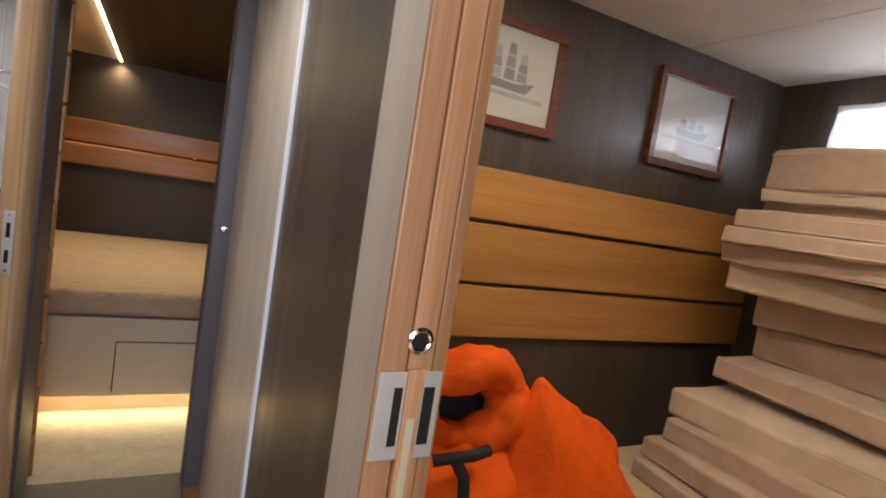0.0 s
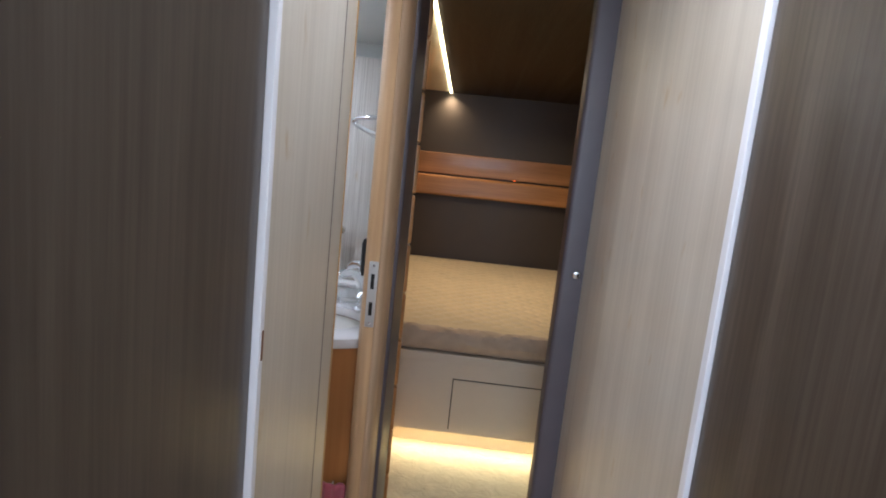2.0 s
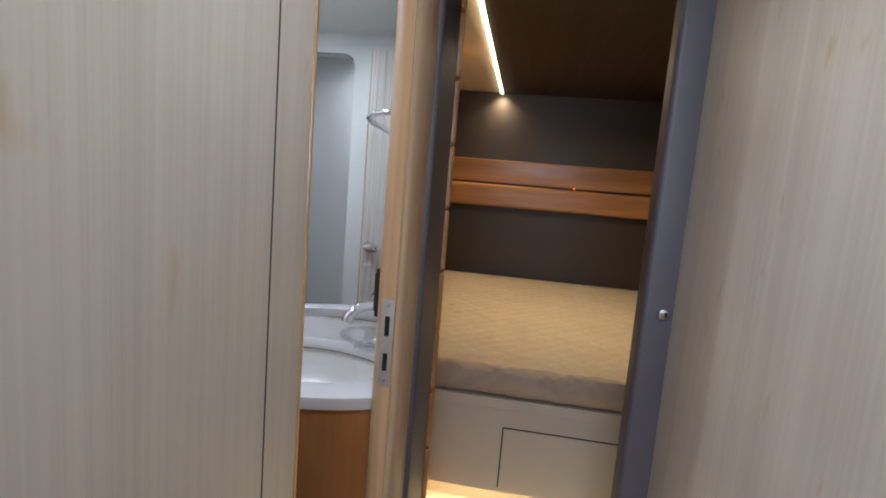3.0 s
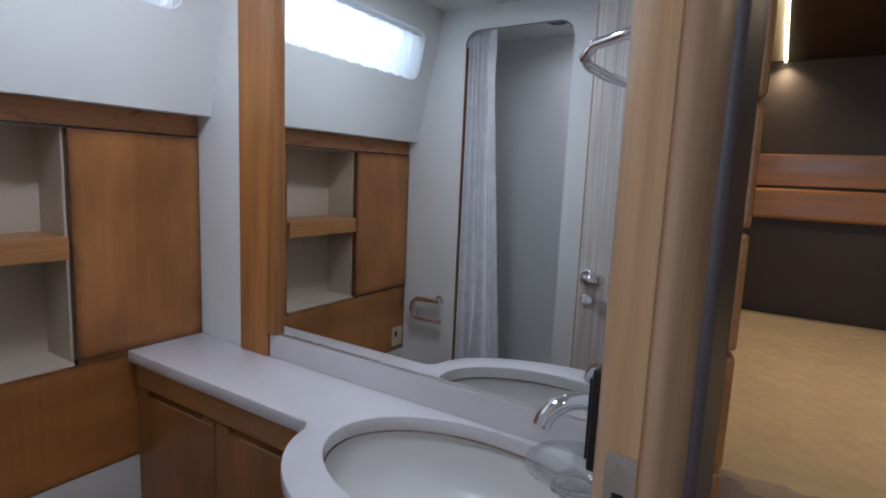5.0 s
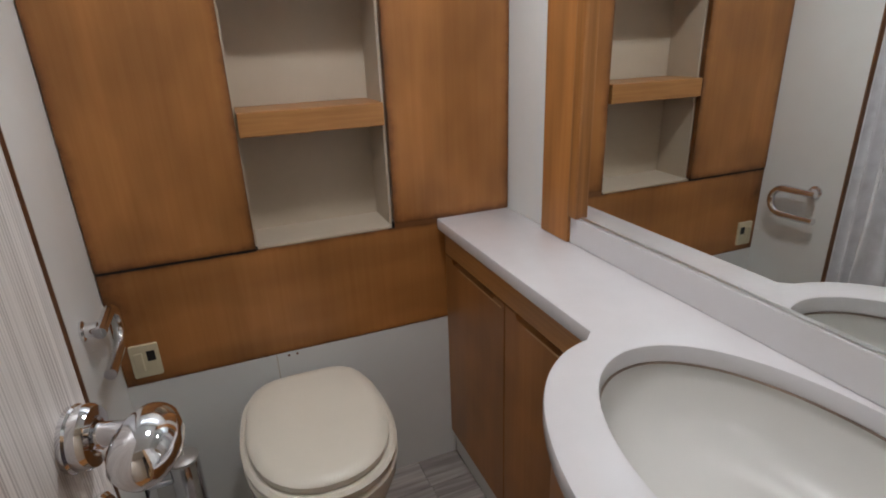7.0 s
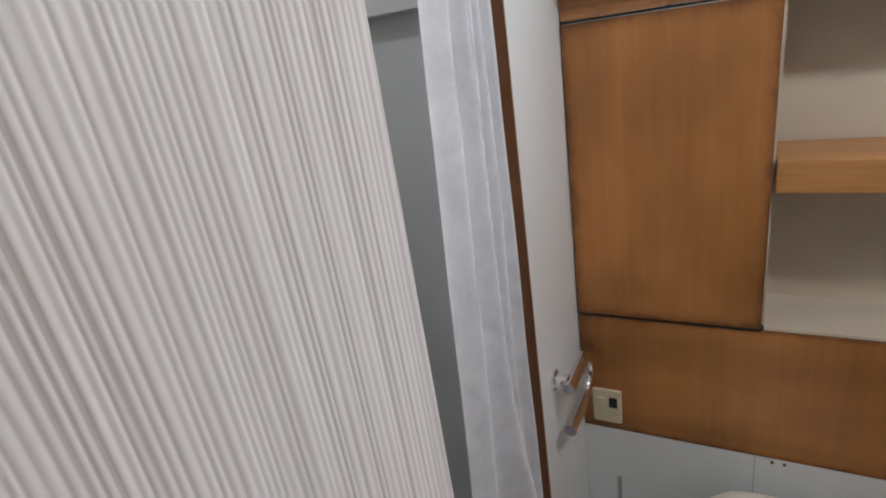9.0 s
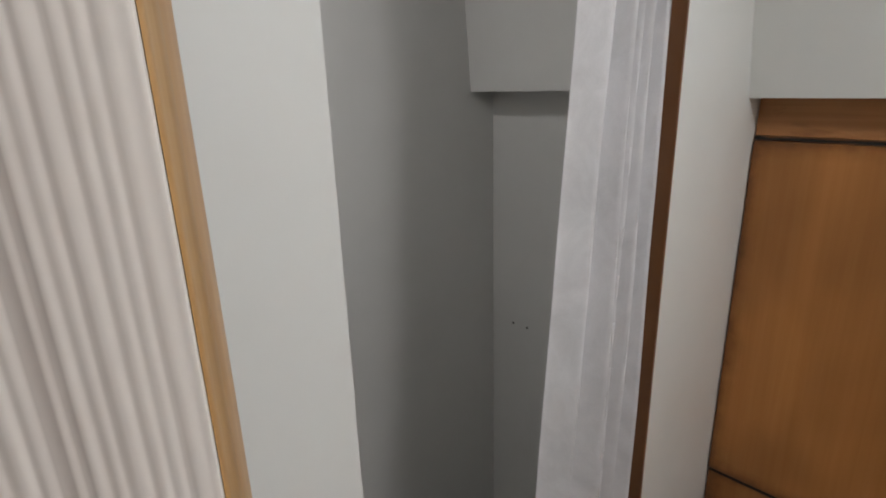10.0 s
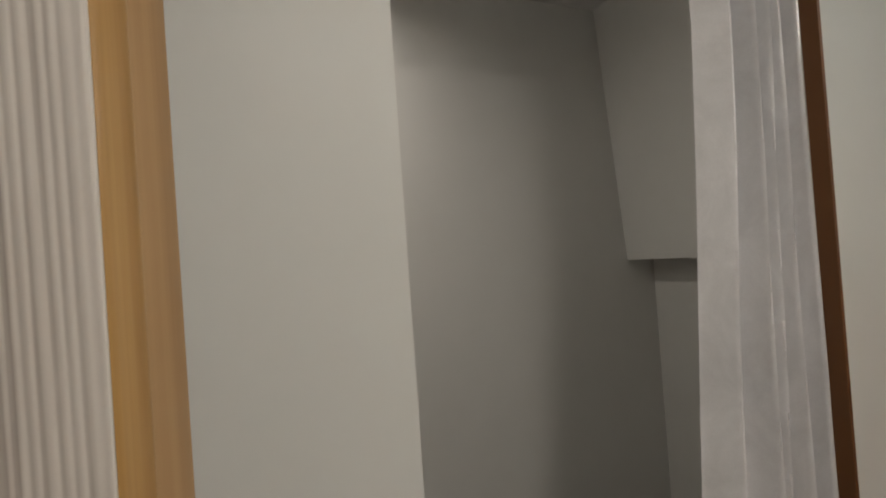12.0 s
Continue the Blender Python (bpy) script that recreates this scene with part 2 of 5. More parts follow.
LID = paint("cream_toilet_lid_plastic", (0.70, 0.65, 0.55), 0.34, 0.03, 0.02, 40)
NICHE = paint("cream_niche_laminate", (0.49, 0.415, 0.32), 0.5, 0.06, 0.04, 30)
PANEL_CREAM = paint("cream_berth_panel", (0.52, 0.44, 0.34), 0.4, 0.04, 0.03, 30)
CHROME = paint("polished_chrome", (0.78, 0.78, 0.80), 0.07, 0.02, 0.0, 10, metal=1.0)
STEEL = paint("brushed_steel", (0.66, 0.65, 0.63), 0.36, 0.08, 0.05, 90, metal=1.0)
# darker brown for the berth head wall; its shade is put into the colour
SHADED_HEAD_WALL = paint("shaded_head_wall_brown", (0.048, 0.034, 0.026), 0.5, 0.1, 0.1, 60)
NICKEL = paint("satin_nickel", (0.74, 0.72, 0.68), 0.5, 0.06, 0.05, 60, metal=0.6)
BLACK = paint("black_plastic", (0.010, 0.010, 0.011), 0.38, 0.1)
DARK_GAP = paint("dark_recess", (0.010, 0.008, 0.006), 0.8, 0.1)
SEAL = paint("discoloured_seal", (0.30, 0.22, 0.17), 0.6, 0.4, 0.0, 120)
IVORY = paint("ivory_plastic", (0.62, 0.55, 0.38), 0.35, 0.04)
GREY_EDGE = paint("grey_brown_door_edge", (0.085, 0.072, 0.080), 0.46, 0.12, 0.05, 20)
BASIN.node_tree.nodes["Principled BSDF"].inputs["Specular IOR Level"].default_value = 0.3
CURTAIN = fabric("white_satin_curtain", (0.87, 0.87, 0.895), 1400, 14, 0.22, 0.05, 0.0)
CURTAIN.node_tree.nodes["Principled BSDF"].inputs["Specular IOR Level"].default_value = 0.85
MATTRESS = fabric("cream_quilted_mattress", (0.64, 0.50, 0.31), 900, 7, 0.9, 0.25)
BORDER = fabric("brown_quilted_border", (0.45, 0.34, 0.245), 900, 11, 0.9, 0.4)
CUSHION = fabric("taupe_cushion_fabric", (0.54, 0.42, 0.32), 1100, 9, 0.9, 0.35)
CUSHION_PALE = fabric("cream_cushion_fabric", (0.66, 0.55, 0.41), 1100, 9, 0.9, 0.35)
VEST = fabric("orange_nylon", (0.80, 0.105, 0.002), 1400, 16, 0.75, 0.5, 0.0)
VEST.node_tree.nodes["Principled BSDF"].inputs["Specular IOR Level"].default_value = 0.2
VEST_DARK = fabric("black_webbing", (0.012, 0.011, 0.012), 800, 20, 0.85, 0.4, 0.0)
VINYL = wood("grey_vinyl_plank", (0.29, 0.26, 0.25), (0.42, 0.385, 0.365), (0.55, 0.51, 0.485), grain=(1, 0.05, 1), fine=60, rough=0.4, relief=0.05, broad=12)
CARPET = fabric("cream_pile_carpet", (0.56, 0.50, 0.38), 380, 14, 0.95, 0.8)
LED = glow("warm_led_strip", (1.0, 0.80, 0.42), 14.0)
LED_LOW = glow("warm_led_under_berth", (1.0, 0.80, 0.42), 5.0)
RED_LED = glow("red_pilot_light", (1.0, 0.12, 0.01), 6.0)
PAPER = paint("white_mount_paper", (0.62, 0.62, 0.60), 0.5, 0.05)
INK = paint("grey_ship_print", (0.29, 0.30, 0.31), 0.6, 0.25)
INK_PALE = paint("pale_grey_print", (0.40, 0.41, 0.42), 0.6, 0.25)


def mirror_material():
    m, nt, b = nodes_of("mirror_silver")
    b.inputs["Base Color"].default_value = (0.88, 0.90, 0.89, 1)
    b.inputs["Metallic"].default_value, b.inputs["Roughness"].default_value = 1.0, 0.004
    return m


def glass_material(gloss=0.07, rough=0.03):
    """Thin clear glass: clear through, with a light gloss on each face."""
    m, nt, b = nodes_of("clear_glass")
    nt.nodes.remove(b)
    tr, gl, ms = (nt.nodes.new("ShaderNode" + k) for k in ("BsdfTransparent", "BsdfGlossy", "MixShader"))
    tr.inputs[0].default_value = (0.96, 0.97, 0.97, 1)
    gl.inputs["Roughness"].default_value = rough
    ms.inputs[0].default_value = gloss
    link(nt, tr.outputs[0], ms.inputs[1])
    link(nt, gl.outputs[0], ms.inputs[2])
    link(nt, ms.outputs[0], nt.nodes["Material Output"].inputs[0])
    return m


def curtain_material(thin=0.65):
    """Thin white curtain in front of the bright window: it lets light through."""
    m, nt, b = nodes_of("thin_window_curtain")
    mp = mapped(nt, (1, 1, 0.2))
    n = noise_node(nt, mp, 26, 3)
    c = ramp(nt, n.outputs[0], [(0.3, (0.80, 0.80, 0.80)), (0.7, (0.93, 0.93, 0.93))])
    link(nt, c.outputs[0], b.inputs["Base Color"])
    b.inputs["Roughness"].default_value = 0.9
    tr = nt.nodes.new("ShaderNodeBsdfTranslucent")
    link(nt, c.outputs[0], tr.inputs[0])
    ms = nt.nodes.new("ShaderNodeMixShader")
    ms.inputs[0].default_value = thin
    link(nt, b.outputs[0], ms.inputs[1])
    link(nt, tr.outputs[0], ms.inputs[2])
    link(nt, ms.outputs[0], nt.nodes["Material Output"].inputs[0])
    return m


MIRROR, GLASS, DISH, SHEER, DENSE = mirror_material(), glass_material(), glass_material(0.32, 0.10), curtain_material(0.45), curtain_material(0.3)


# ---- building helpers ----
BASE = {}


def thing(name, label, category, at=(0, 0, 0), rz=0.0, group="", kind=""):
    ob = new(name)
    m = pose(at[0], at[1], at[2], 0, 0, rz)
    ob.matrix_basis = m
    BASE[ob.name] = m
    return tagged(ob, label, category, group, kind)


def part(name, bm, material, parent=None, label="", smooth=False, local=False):
    """Links a bmesh as one mesh. Given in the world's metres, or local ones, and laid under its thing."""
    base = BASE.get(parent.name, Matrix()) if parent else Matrix()
    if not local and parent:
        bm.transform(base.inverted())
    me = bpy.data.meshes.new(name)
    bmesh.ops.recalc_face_normals(bm, faces=bm.faces[:])
    bm.to_mesh(me)
    bm.free()
    me.materials.append(material)
    if smooth:
        for p in me.polygons:
            p.use_smooth = True
        me.set_sharp_from_angle(angle=radians(40))
    ob = new(name, me)
    if parent:
        ob.parent = parent
        BASE[ob.name] = base
    if label:
        ob["label"] = label
    return ob


def structure(name, bm, material, label, smooth=False):
    return tagged(part(name, bm, material, None, label, smooth), kind="structure")


def bevelled(bm, width, segments=2):
    if width > 0:
        bmesh.ops.bevel(bm, geom=bm.edges[:], offset=width, segments=segments, profile=0.6, affect="EDGES", clamp_overlap=True)
    return bm


def box(x0, x1, y0, y1, z0, z1, bevel=0.002, segments=2):
    bm = bmesh.new()
    bmesh.ops.create_cube(bm, size=1.0)
    bm.transform(Matrix.LocRotScale(((x0 + x1) / 2, (y0 + y1) / 2, (z0 + z1) / 2), None, (abs(x1 - x0), abs(y1 - y0), abs(z1 - z0))))
    return bevelled(bm, bevel, segments)


def joined(*bms):
    out = bmesh.new()
    for b in bms:
        me = bpy.data.meshes.new("scratch")
        b.to_mesh(me)
        b.free()
        out.from_mesh(me)
        bpy.data.meshes.remove(me)
    return out


def prism(points, axis, a, b, holes=(), bevel=0.0):
    """A flat outline, with holes, drawn in the plane across axis and drawn out from a to b."""
    bm = bmesh.new()

    def at(p, v):
        return {"x": (v, p[0], p[1]), "y": (p[0], v, p[1]), "z": (p[0], p[1], v)}[axis]

    edges = []
    for loop in (points, *holes):
        vs = [bm.verts.new(at(p, a)) for p in loop]
        edges += [bm.edges.new((vs[i], vs[(i + 1) % len(vs)])) for i in range(len(vs))]
    if holes:
        bmesh.ops.triangle_fill(bm, use_beauty=True, use_dissolve=False, edges=edges)
    else:
        bm.faces.new(bm.verts[:])
    bmesh.ops.recalc_face_normals(bm, faces=bm.faces[:])
    ext = bmesh.ops.extrude_face_region(bm, geom=bm.faces[:])
    move = {"x": (b - a, 0, 0), "y": (0, b - a, 0), "z": (0, 0, b - a)}[axis]
    bmesh.ops.translate(bm, vec=move, verts=[v for v in ext["geom"] if isinstance(v, bmesh.types.BMVert)])
    bmesh.ops.recalc_face_normals(bm, faces=bm.faces[:])
    if bevel:
        sharp = [e for e in bm.edges if len(e.link_faces) == 2 and e.calc_face_angle(0) > 0.9]
        bmesh.ops.bevel(bm, geom=sharp, offset=bevel, segments=2, profile=0.6, affect="EDGES", clamp_overlap=True)
    return bm


def rounded(x0, x1, y0, y1, r, n=6, corners=(1, 1, 1, 1)):
    """A rectangle's outline with rounded corners: lower left, lower right, upper right, upper left."""
    pts = []
    for k, (cx, cy, s) in enumerate(((x0 + r, y0 + r, 180), (x1 - r, y0 + r, 270), (x1 - r, y1 - r, 0), (x0 + r, y1 - r, 90))):
        if corners[k]:
            pts += [(cx + r * math.cos(radians(s + 90 * i / n)), cy + r * math.sin(radians(s + 90 * i / n))) for i in range(n + 1)]
        else:
            pts.append(((x0, y0), (x1, y0), (x1, y1), (x0, y1))[k])
    return pts


def lathe(profile, n=32, centre=(0, 0, 0), sx=1.0, sy=1.0, capped=True):
    """Turned shape from (radius, height) pairs."""
    bm = bmesh.new()
    rings = []
    for r, z in profile:
        rings.append([bm.verts.new((centre[0] + sx * r * math.cos(2 * math.pi * i / n), centre[1] + sy * r * math.sin(2 * math.pi * i / n), centre[2] + z)) for i in range(n)])
    for a, b in zip(rings, rings[1:]):
        for i in range(n):
            bm.faces.new((a[i], a[(i + 1) % n], b[(i + 1) % n], b[i]))
    for ring in (rings[0], rings[-1]) if capped else ():
        bm.faces.new(ring)
    bmesh.ops.remove_doubles(bm, verts=bm.verts[:], dist=1e-5)
    bmesh.ops.recalc_face_normals(bm, faces=bm.faces[:])
    return bm


def tube(path, radius, n=12):
    """A round bar along a path; radius is one number or one for each point."""
    bm = bmesh.new()
    pts = [Vector(p) for p in path]
    rad = radius if isinstance(radius, (list, tuple)) else [radius] * len(pts)
    up, rings = None, []
    for i, p in enumerate(pts):
        t = (pts[min(i + 1, len(pts) - 1)] - pts[max(i - 1, 0)]).normalized()
        if up is None:
            up = t.orthogonal().normalized()
        up = (up - t * up.dot(t)).normalized()
        side = t.cross(up)
        rings.append([bm.verts.new(p + rad[i] * (math.cos(2 * math.pi * k / n) * up + math.sin(2 * math.pi * k / n) * side)) for k in range(n)])
    for a, b in zip(rings, rings[1:]):
        for k in range(n):
            bm.faces.new((a[k], a[(k + 1) % n], b[(k + 1) % n], b[k]))
    bm.faces.new(rings[0])
    bm.faces.new(rings[-1])
    bmesh.ops.recalc_face_normals(bm, faces=bm.faces[:])
    return bm


def arc(centre, r, a0, a1, n, plane="xz"):
    out = []
    for i in range(n + 1):
        a = radians(a0 + (a1 - a0) * i / n)
        u, v = r * math.cos(a), r * math.sin(a)
        out.append({"xz": (centre[0] + u, centre[1], centre[2] + v), "yz": (centre[0], centre[1] + u, centre[2] + v), "xy": (centre[0] + u, centre[1] + v, centre[2])}[plane])
    return out


# ---- large structure ----
# floors
structure("floor", box(-2.2, 3.2, -3.2, 6.0, -0.12, -0.004, 0), PALE_OAK, "bare wooden hull floor under the linings")
structure("floor_corridor", box(-0.40, 0.24, -1.1, 2.50, -0.004, 0.0, 0), OAK_Y, "varnished oak corridor floor")
structure("floor_side_cabin", box(0.36, 2.48, -1.0, 1.69, -0.004, 0.0, 0), CARPET, "cream carpet on the side cabin floor")
structure("floor_berth_cabin", box(-0.9, 1.2, 2.53, 5.4, -0.004, 0.004, 0), CARPET, "cream pile carpet before the berth")
structure("threshold", box(-0.42, 0.16, 2.32, 2.535, 0.0, 0.022, 0.008), GREY_EDGE, "grey-brown threshold of the berth cabin")

# corridor, left side
wall_left = structure("wall_corridor_left", joined(box(-0.487, -0.446, 0.655, 1.674, 0, 2.15, 0), box(-0.487, -0.446, 1.674, 2.20, 1.995, 2.15, 0)), LINING, "corridor wall with grey and dark veneer panels")
part("panel", box(-0.446, -0.409, 0.657, 0.783, 0, 2.15, 0.001), GREY_OAK, wall_left, "grey-washed oak casing")
part("panel", box(-0.446, -0.409, 0.785, 1.176, 0, 2.15, 0.001), DARK_WOOD, wall_left, "dark wenge panel")
part("edge_strip", box(-0.445, -0.400, 1.1768, 1.190, 0, 2.15, 0.002), WHITE_TRIM, wall_left, "white corner strip")
part("panel", prism([(-0.403, 1.192), (-0.4285, 1.5645), (-0.445, 1.5645), (-0.445, 1.192)], "z", 0, 2.15), GREY_OAK, wall_left, "grey-washed oak panel")
part("panel", prism([(-0.4285, 1.568), (-0.4358, 1.672), (-0.4378, 1.674), (-0.4455, 1.674), (-0.4455, 1.568)], "z", 0, 2.15), GREY_OAK, wall_left, "grey-washed oak door casing")
part("joint", box(-0.446, -0.4283, 1.5646, 1.5679, 0, 2.15, 0), DARK_GAP, wall_left)
part("panel", box(-0.4455, -0.436, 1.682, 2.195, 1.997, 2.15, 0.001), GREY_OAK, wall_left, "grey-washed oak over-door panel")
part("catch", box(-0.4003, -0.3988, 1.1825, 1.1858, 1.184, 1.220, 0.0005), BROWN_TRIM, wall_left, "small brown door catch")
part("jamb", box(-0.487, -0.402, 0.60, 0.655, 0, 2.15, 0.004), JAMB_OAK, wall_left, "salmon oak jamb")
part("jamb", box(-0.488, -0.4345, 1.6742, 1.6815, 0, 1.995, 0.0025), GOLD_OAK, wall_left, "golden oak jamb lining")

# corridor, right side
wall_right = structure("wall_corridor_right", joined(box(0.25, 0.345, 0.715, 2.44, 0, 2.15, 0), box(0.25, 0.345, 0.0, 0.715, 2.05, 2.15, 0), box(0.25, 0.345, -1.1, 0.0, 0, 2.15, 0)), LINING, "corridor wall with grey and dark veneer panels")
part("panel", box(0.24, 0.25, 0.695, 0.822, 0, 2.15, 0.001), GREY_OAK, wall_right, "grey-washed oak casing")
part("panel", box(0.24, 0.25, 0.824, 1.462, 0, 2.15, 0.001), DARK_WOOD, wall_right, "dark wenge panel")
part("edge_strip", box(0.232, 0.25, 1.464, 1.486, 0, 2.15, 0.002), WHITE_TRIM, wall_right, "white corner strip")
part("panel", prism([(0.238, 1.488), (0.25, 1.488), (0.25, 2.44), (0.229, 2.44)], "z", 0, 2.15), GREY_OAK, wall_right, "grey-washed oak panel beside the berth door")
part("panel", box(0.24, 0.25, -1.1, 0.0, 0, 2.15, 0.001), GREY_OAK, wall_right, "grey-washed oak panel")
part("panel", box(0.24, 0.25, 0.0, 0.69, 2.05, 2.15, 0.001), GREY_OAK, wall_right, "grey-washed oak over-door panel")

structure("wall_saloon", joined(box(-2.16, 2.6, -3.26, -3.2, 0, 2.15, 0), box(-2.16, -2.1, -3.2, 0.6, 0, 2.15, 0), box(2.54, 2.6, -3.2, -1.1, 0, 2.15, 0), box(-2.16, -0.487, 0.60, 0.655, 0, 2.15, 0)), PANEL_CREAM, "plain cream saloon walls behind the corridor")
structure("ceiling_corridor", joined(box(-0.49, 0.35, 0.60, 2.56, 2.15, 2.19, 0), box(-2.16, 2.6, -3.2, -1.1, 2.15, 2.19, 0), box(-2.16, 0.345, -1.1, 0.60, 2.15, 2.19, 0)), CEILING, "cream vinyl corridor and saloon ceiling")
structure("floor_saloon", joined(box(-2.1, 2.5, -3.2, -1.1, -0.004, -0.0004, 0), box(-2.1, -0.405, -1.1, 0.6, -0.004, -0.0004, 0)), OAK_Y, "varnished oak saloon floor")

# bathroom walls
def front_wall():
    hole = rounded(-1.598, -1.114, 0.06, 2.0, 0.065, 8, (0, 0, 1, 1))
    w = structure("wall_bathroom_front", prism([(-1.98, 0), (-0.487, 0), (-0.487, 2.1), (-1.98, 2.1)], "y", 1.584, 1.60, [hole]), LINING, "white bathroom bulkhead with a round-cornered shower opening")
    part("edge_trim", box(-1.5978, -1.5930, 1.583, 1.6015, 0.062, 1.934, 0), BROWN_TRIM, w, "brown edge trim of the shower opening")
    arch = [(-1.533 + 0.0648 * math.cos(radians(a)), 1.935 + 0.0648 * math.sin(radians(a))) for a in range(180, 89, -10)] + [(-1.179 + 0.0648 * math.cos(radians(a)), 1.935 + 0.0648 * math.sin(radians(a))) for a in range(90, 29, -10)]
    part("edge_trim", tube([(x, 1.600, z) for x, z in arch], 0.002, 6), DARK_GAP, w, "dark seal round the arch")
    return w


front_wall()
structure("wall_bathroom_back", box(-2.05, -0.42, 2.70, 2.76, 0, 2.15, 0), LINING, "white bathroom bulkhead behind the mirror")
structure("wall_bathroom_passage", box(-0.487, -0.42, 2.2885, 2.70, 0, 2.15, 0), LINING, "white lining between bathroom and berth passage")
low_wall = structure("wall_hull_low", box(-1.96, -1.885, 1.60, 2.70, 0, 0.53, 0.002), LINING, "white gelcoat hull lining behind the toilet")
part("seam", box(-1.8851, -1.8845, 1.9715, 1.9735, 0.0, 0.528, 0), PANEL_CREAM, low_wall, "faint upright seam")
for y in (2.005, 2.028):
    part("screw", lathe([(0.0035, 0), (0.0035, 0.0015), (0.001, 0.002)], 10), BROWN_TRIM, low_wall, "small rusty screw", local=True).matrix_basis = pose(-1.885, y, 0.519, 0, 90, 0)
structure("wall_hull", box(-2.12, -2.05, 0.90, 2.76, 0, 2.15, 0), LINING, "outer hull lining")
structure("ceiling_bathroom", box(-2.05, -0.487, 1.58, 2.70, 2.096, 2.14, 0), LINING, "white bathroom ceiling")


def hull_lean(bm):
    """Leans the hull lining inwards and lets it run slightly out towards the shower."""
    for v in bm.verts:
        v.co.x += (v.co.z - 1.528) * 0.22 - 0.02 * (2.7 - v.co.y) / 1.1
    return bm


def hull_panel():
    hole = rounded(1.70, 2.585, 1.785, 1.985, 0.045, 6)
    bm = prism([(1.60, 1.528), (2.70, 1.528), (2.70, 2.097), (1.60, 2.097)], "x", -1.86, -1.82, [hole])
    w = structure("wall_hull_upper", hull_lean(bm), LINING, "white leaning hull lining with the window cut-out")
    part("soffit", box(-1.90, -1.862, 1.602, 2.698, 1.5285, 1.56, 0), LINING, w)
    return w


hull_panel()


def window():
    win = thing("window_1", "long bathroom hull window with gathered white half-curtains", "window", (-1.80, 2.14, 1.885), kind="structure")
    rim = rounded(1.696, 2.589, 1.781, 1.989, 0.049, 6)
    hole = rounded(1.715, 2.57, 1.80, 1.97, 0.035, 6)
    bm = prism(rim, "x", -1.87, -1.852, [hole])
    part("window_frame", hull_lean(bm), WHITE_TRIM, win)
    bm = prism(rounded(1.71, 2.575, 1.795, 1.975, 0.035, 6), "x", -1.868, -1.864)
    pane = part("pane", hull_lean(bm), GLASS, win)
    pane.visible_shadow = False
    # gathered curtain with wavy folds
    bm = bmesh.new()
    n, m = 120, 4
    grid = []
    for i in range(n + 1):
        y = 1.706 + (2.58 - 1.706) * i / n
        col = []
        for j in range(m + 1):
            z = 1.793 + 0.175 * j / m
            fold = (0.012 * math.sin(i * 0.62 + 1.1 * math.sin(i * 0.17)) + 0.004 * math.sin(i * 1.31 + 0.8 * j)) * (1.3 - 0.6 * j / m)
            col.append(bm.verts.new((-1.842 + fold, y, z + (0.005 * math.sin(i * 1.1) if j == 0 else 0))))
        grid.append(col)
    for a, b in zip(grid, grid[1:]):
        for j in range(m):
            bm.faces.new((a[j], b[j], b[j + 1], a[j + 1]))
    part("window_curtain", hull_lean(bm), SHEER, win, "thin gathered white half-curtain", True)
    part("curtain_wire", tube([(-1.764, 1.70, 1.972), (-1.748, 2.585, 1.972)], 0.002, 8), STEEL, win)
    return win


window()

# shower
structure("wall_shower_back", box(-2.05, -0.487, 0.95, 1.015, 0, 2.1, 0), SHOWER_GREY, "grey shower wall")
structure("wall_shower_side", box(-2.05, -1.934, 1.015, 1.584, 0, 1.56, 0), SHOWER_GREY, "grey lower shower hull wall with two screw holes")
bm = prism([(-1.858, 1.540), (-2.05, 1.540), (-2.05, 2.1), (-1.812, 2.1)], "y", 1.015, 1.584)
structure("wall_shower_overhang", bm, SHOWER_GREY, "grey overhanging hull lining above the shower wall")
structure("wall_shower_end", box(-0.95, -0.90, 1.015, 1.584, 0, 2.1, 0), SHOWER_GREY, "grey shower end wall")
structure("ceiling_shower", box(-2.05, -0.487, 0.95, 1.57, 2.098, 2.14, 0), SHOWER_GREY, "grey shower ceiling")
structure("floor_shower", box(-1.934, -0.95, 1.015, 1.583, 0.0, 0.05, 0.004), SHOWER_GREY, "grey shower tray")

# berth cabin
structure("wall_berth_back", box(-1.4, 1.3, 5.40, 5.46, 0, 2.2, 0), SHADED_HEAD_WALL, "dark veneered head wall of the berth, shade put into its brown")
structure("wall_berth_right", box(1.2, 1.26, 2.5, 5.4, 0, 2.2, 0), DARK_WOOD, "dark veneered side wall of the berth cabin")
structure("wall_berth_front", box(0.345, 1.2, 2.50, 2.56, 0, 2.2, 0), DARK_WOOD, "dark veneered bulkhead of the berth cabin")
structure("ceiling_berth", prism([(-1.4, 2.56), (-0.418, 2.56), (-0.466, 5.4), (-1.4, 5.4)], "z", 2.105, 2.19), CEILING, "cream ceiling beside the light strip")
structure("ceiling_berth_dark", prism([(-0.402, 2.56), (1.3, 2.56), (1.3, 5.4), (-0.450, 5.4)], "z", 2.099, 2.19), DARK_WOOD_X, "dark veneered ceiling panel of the berth cabin")


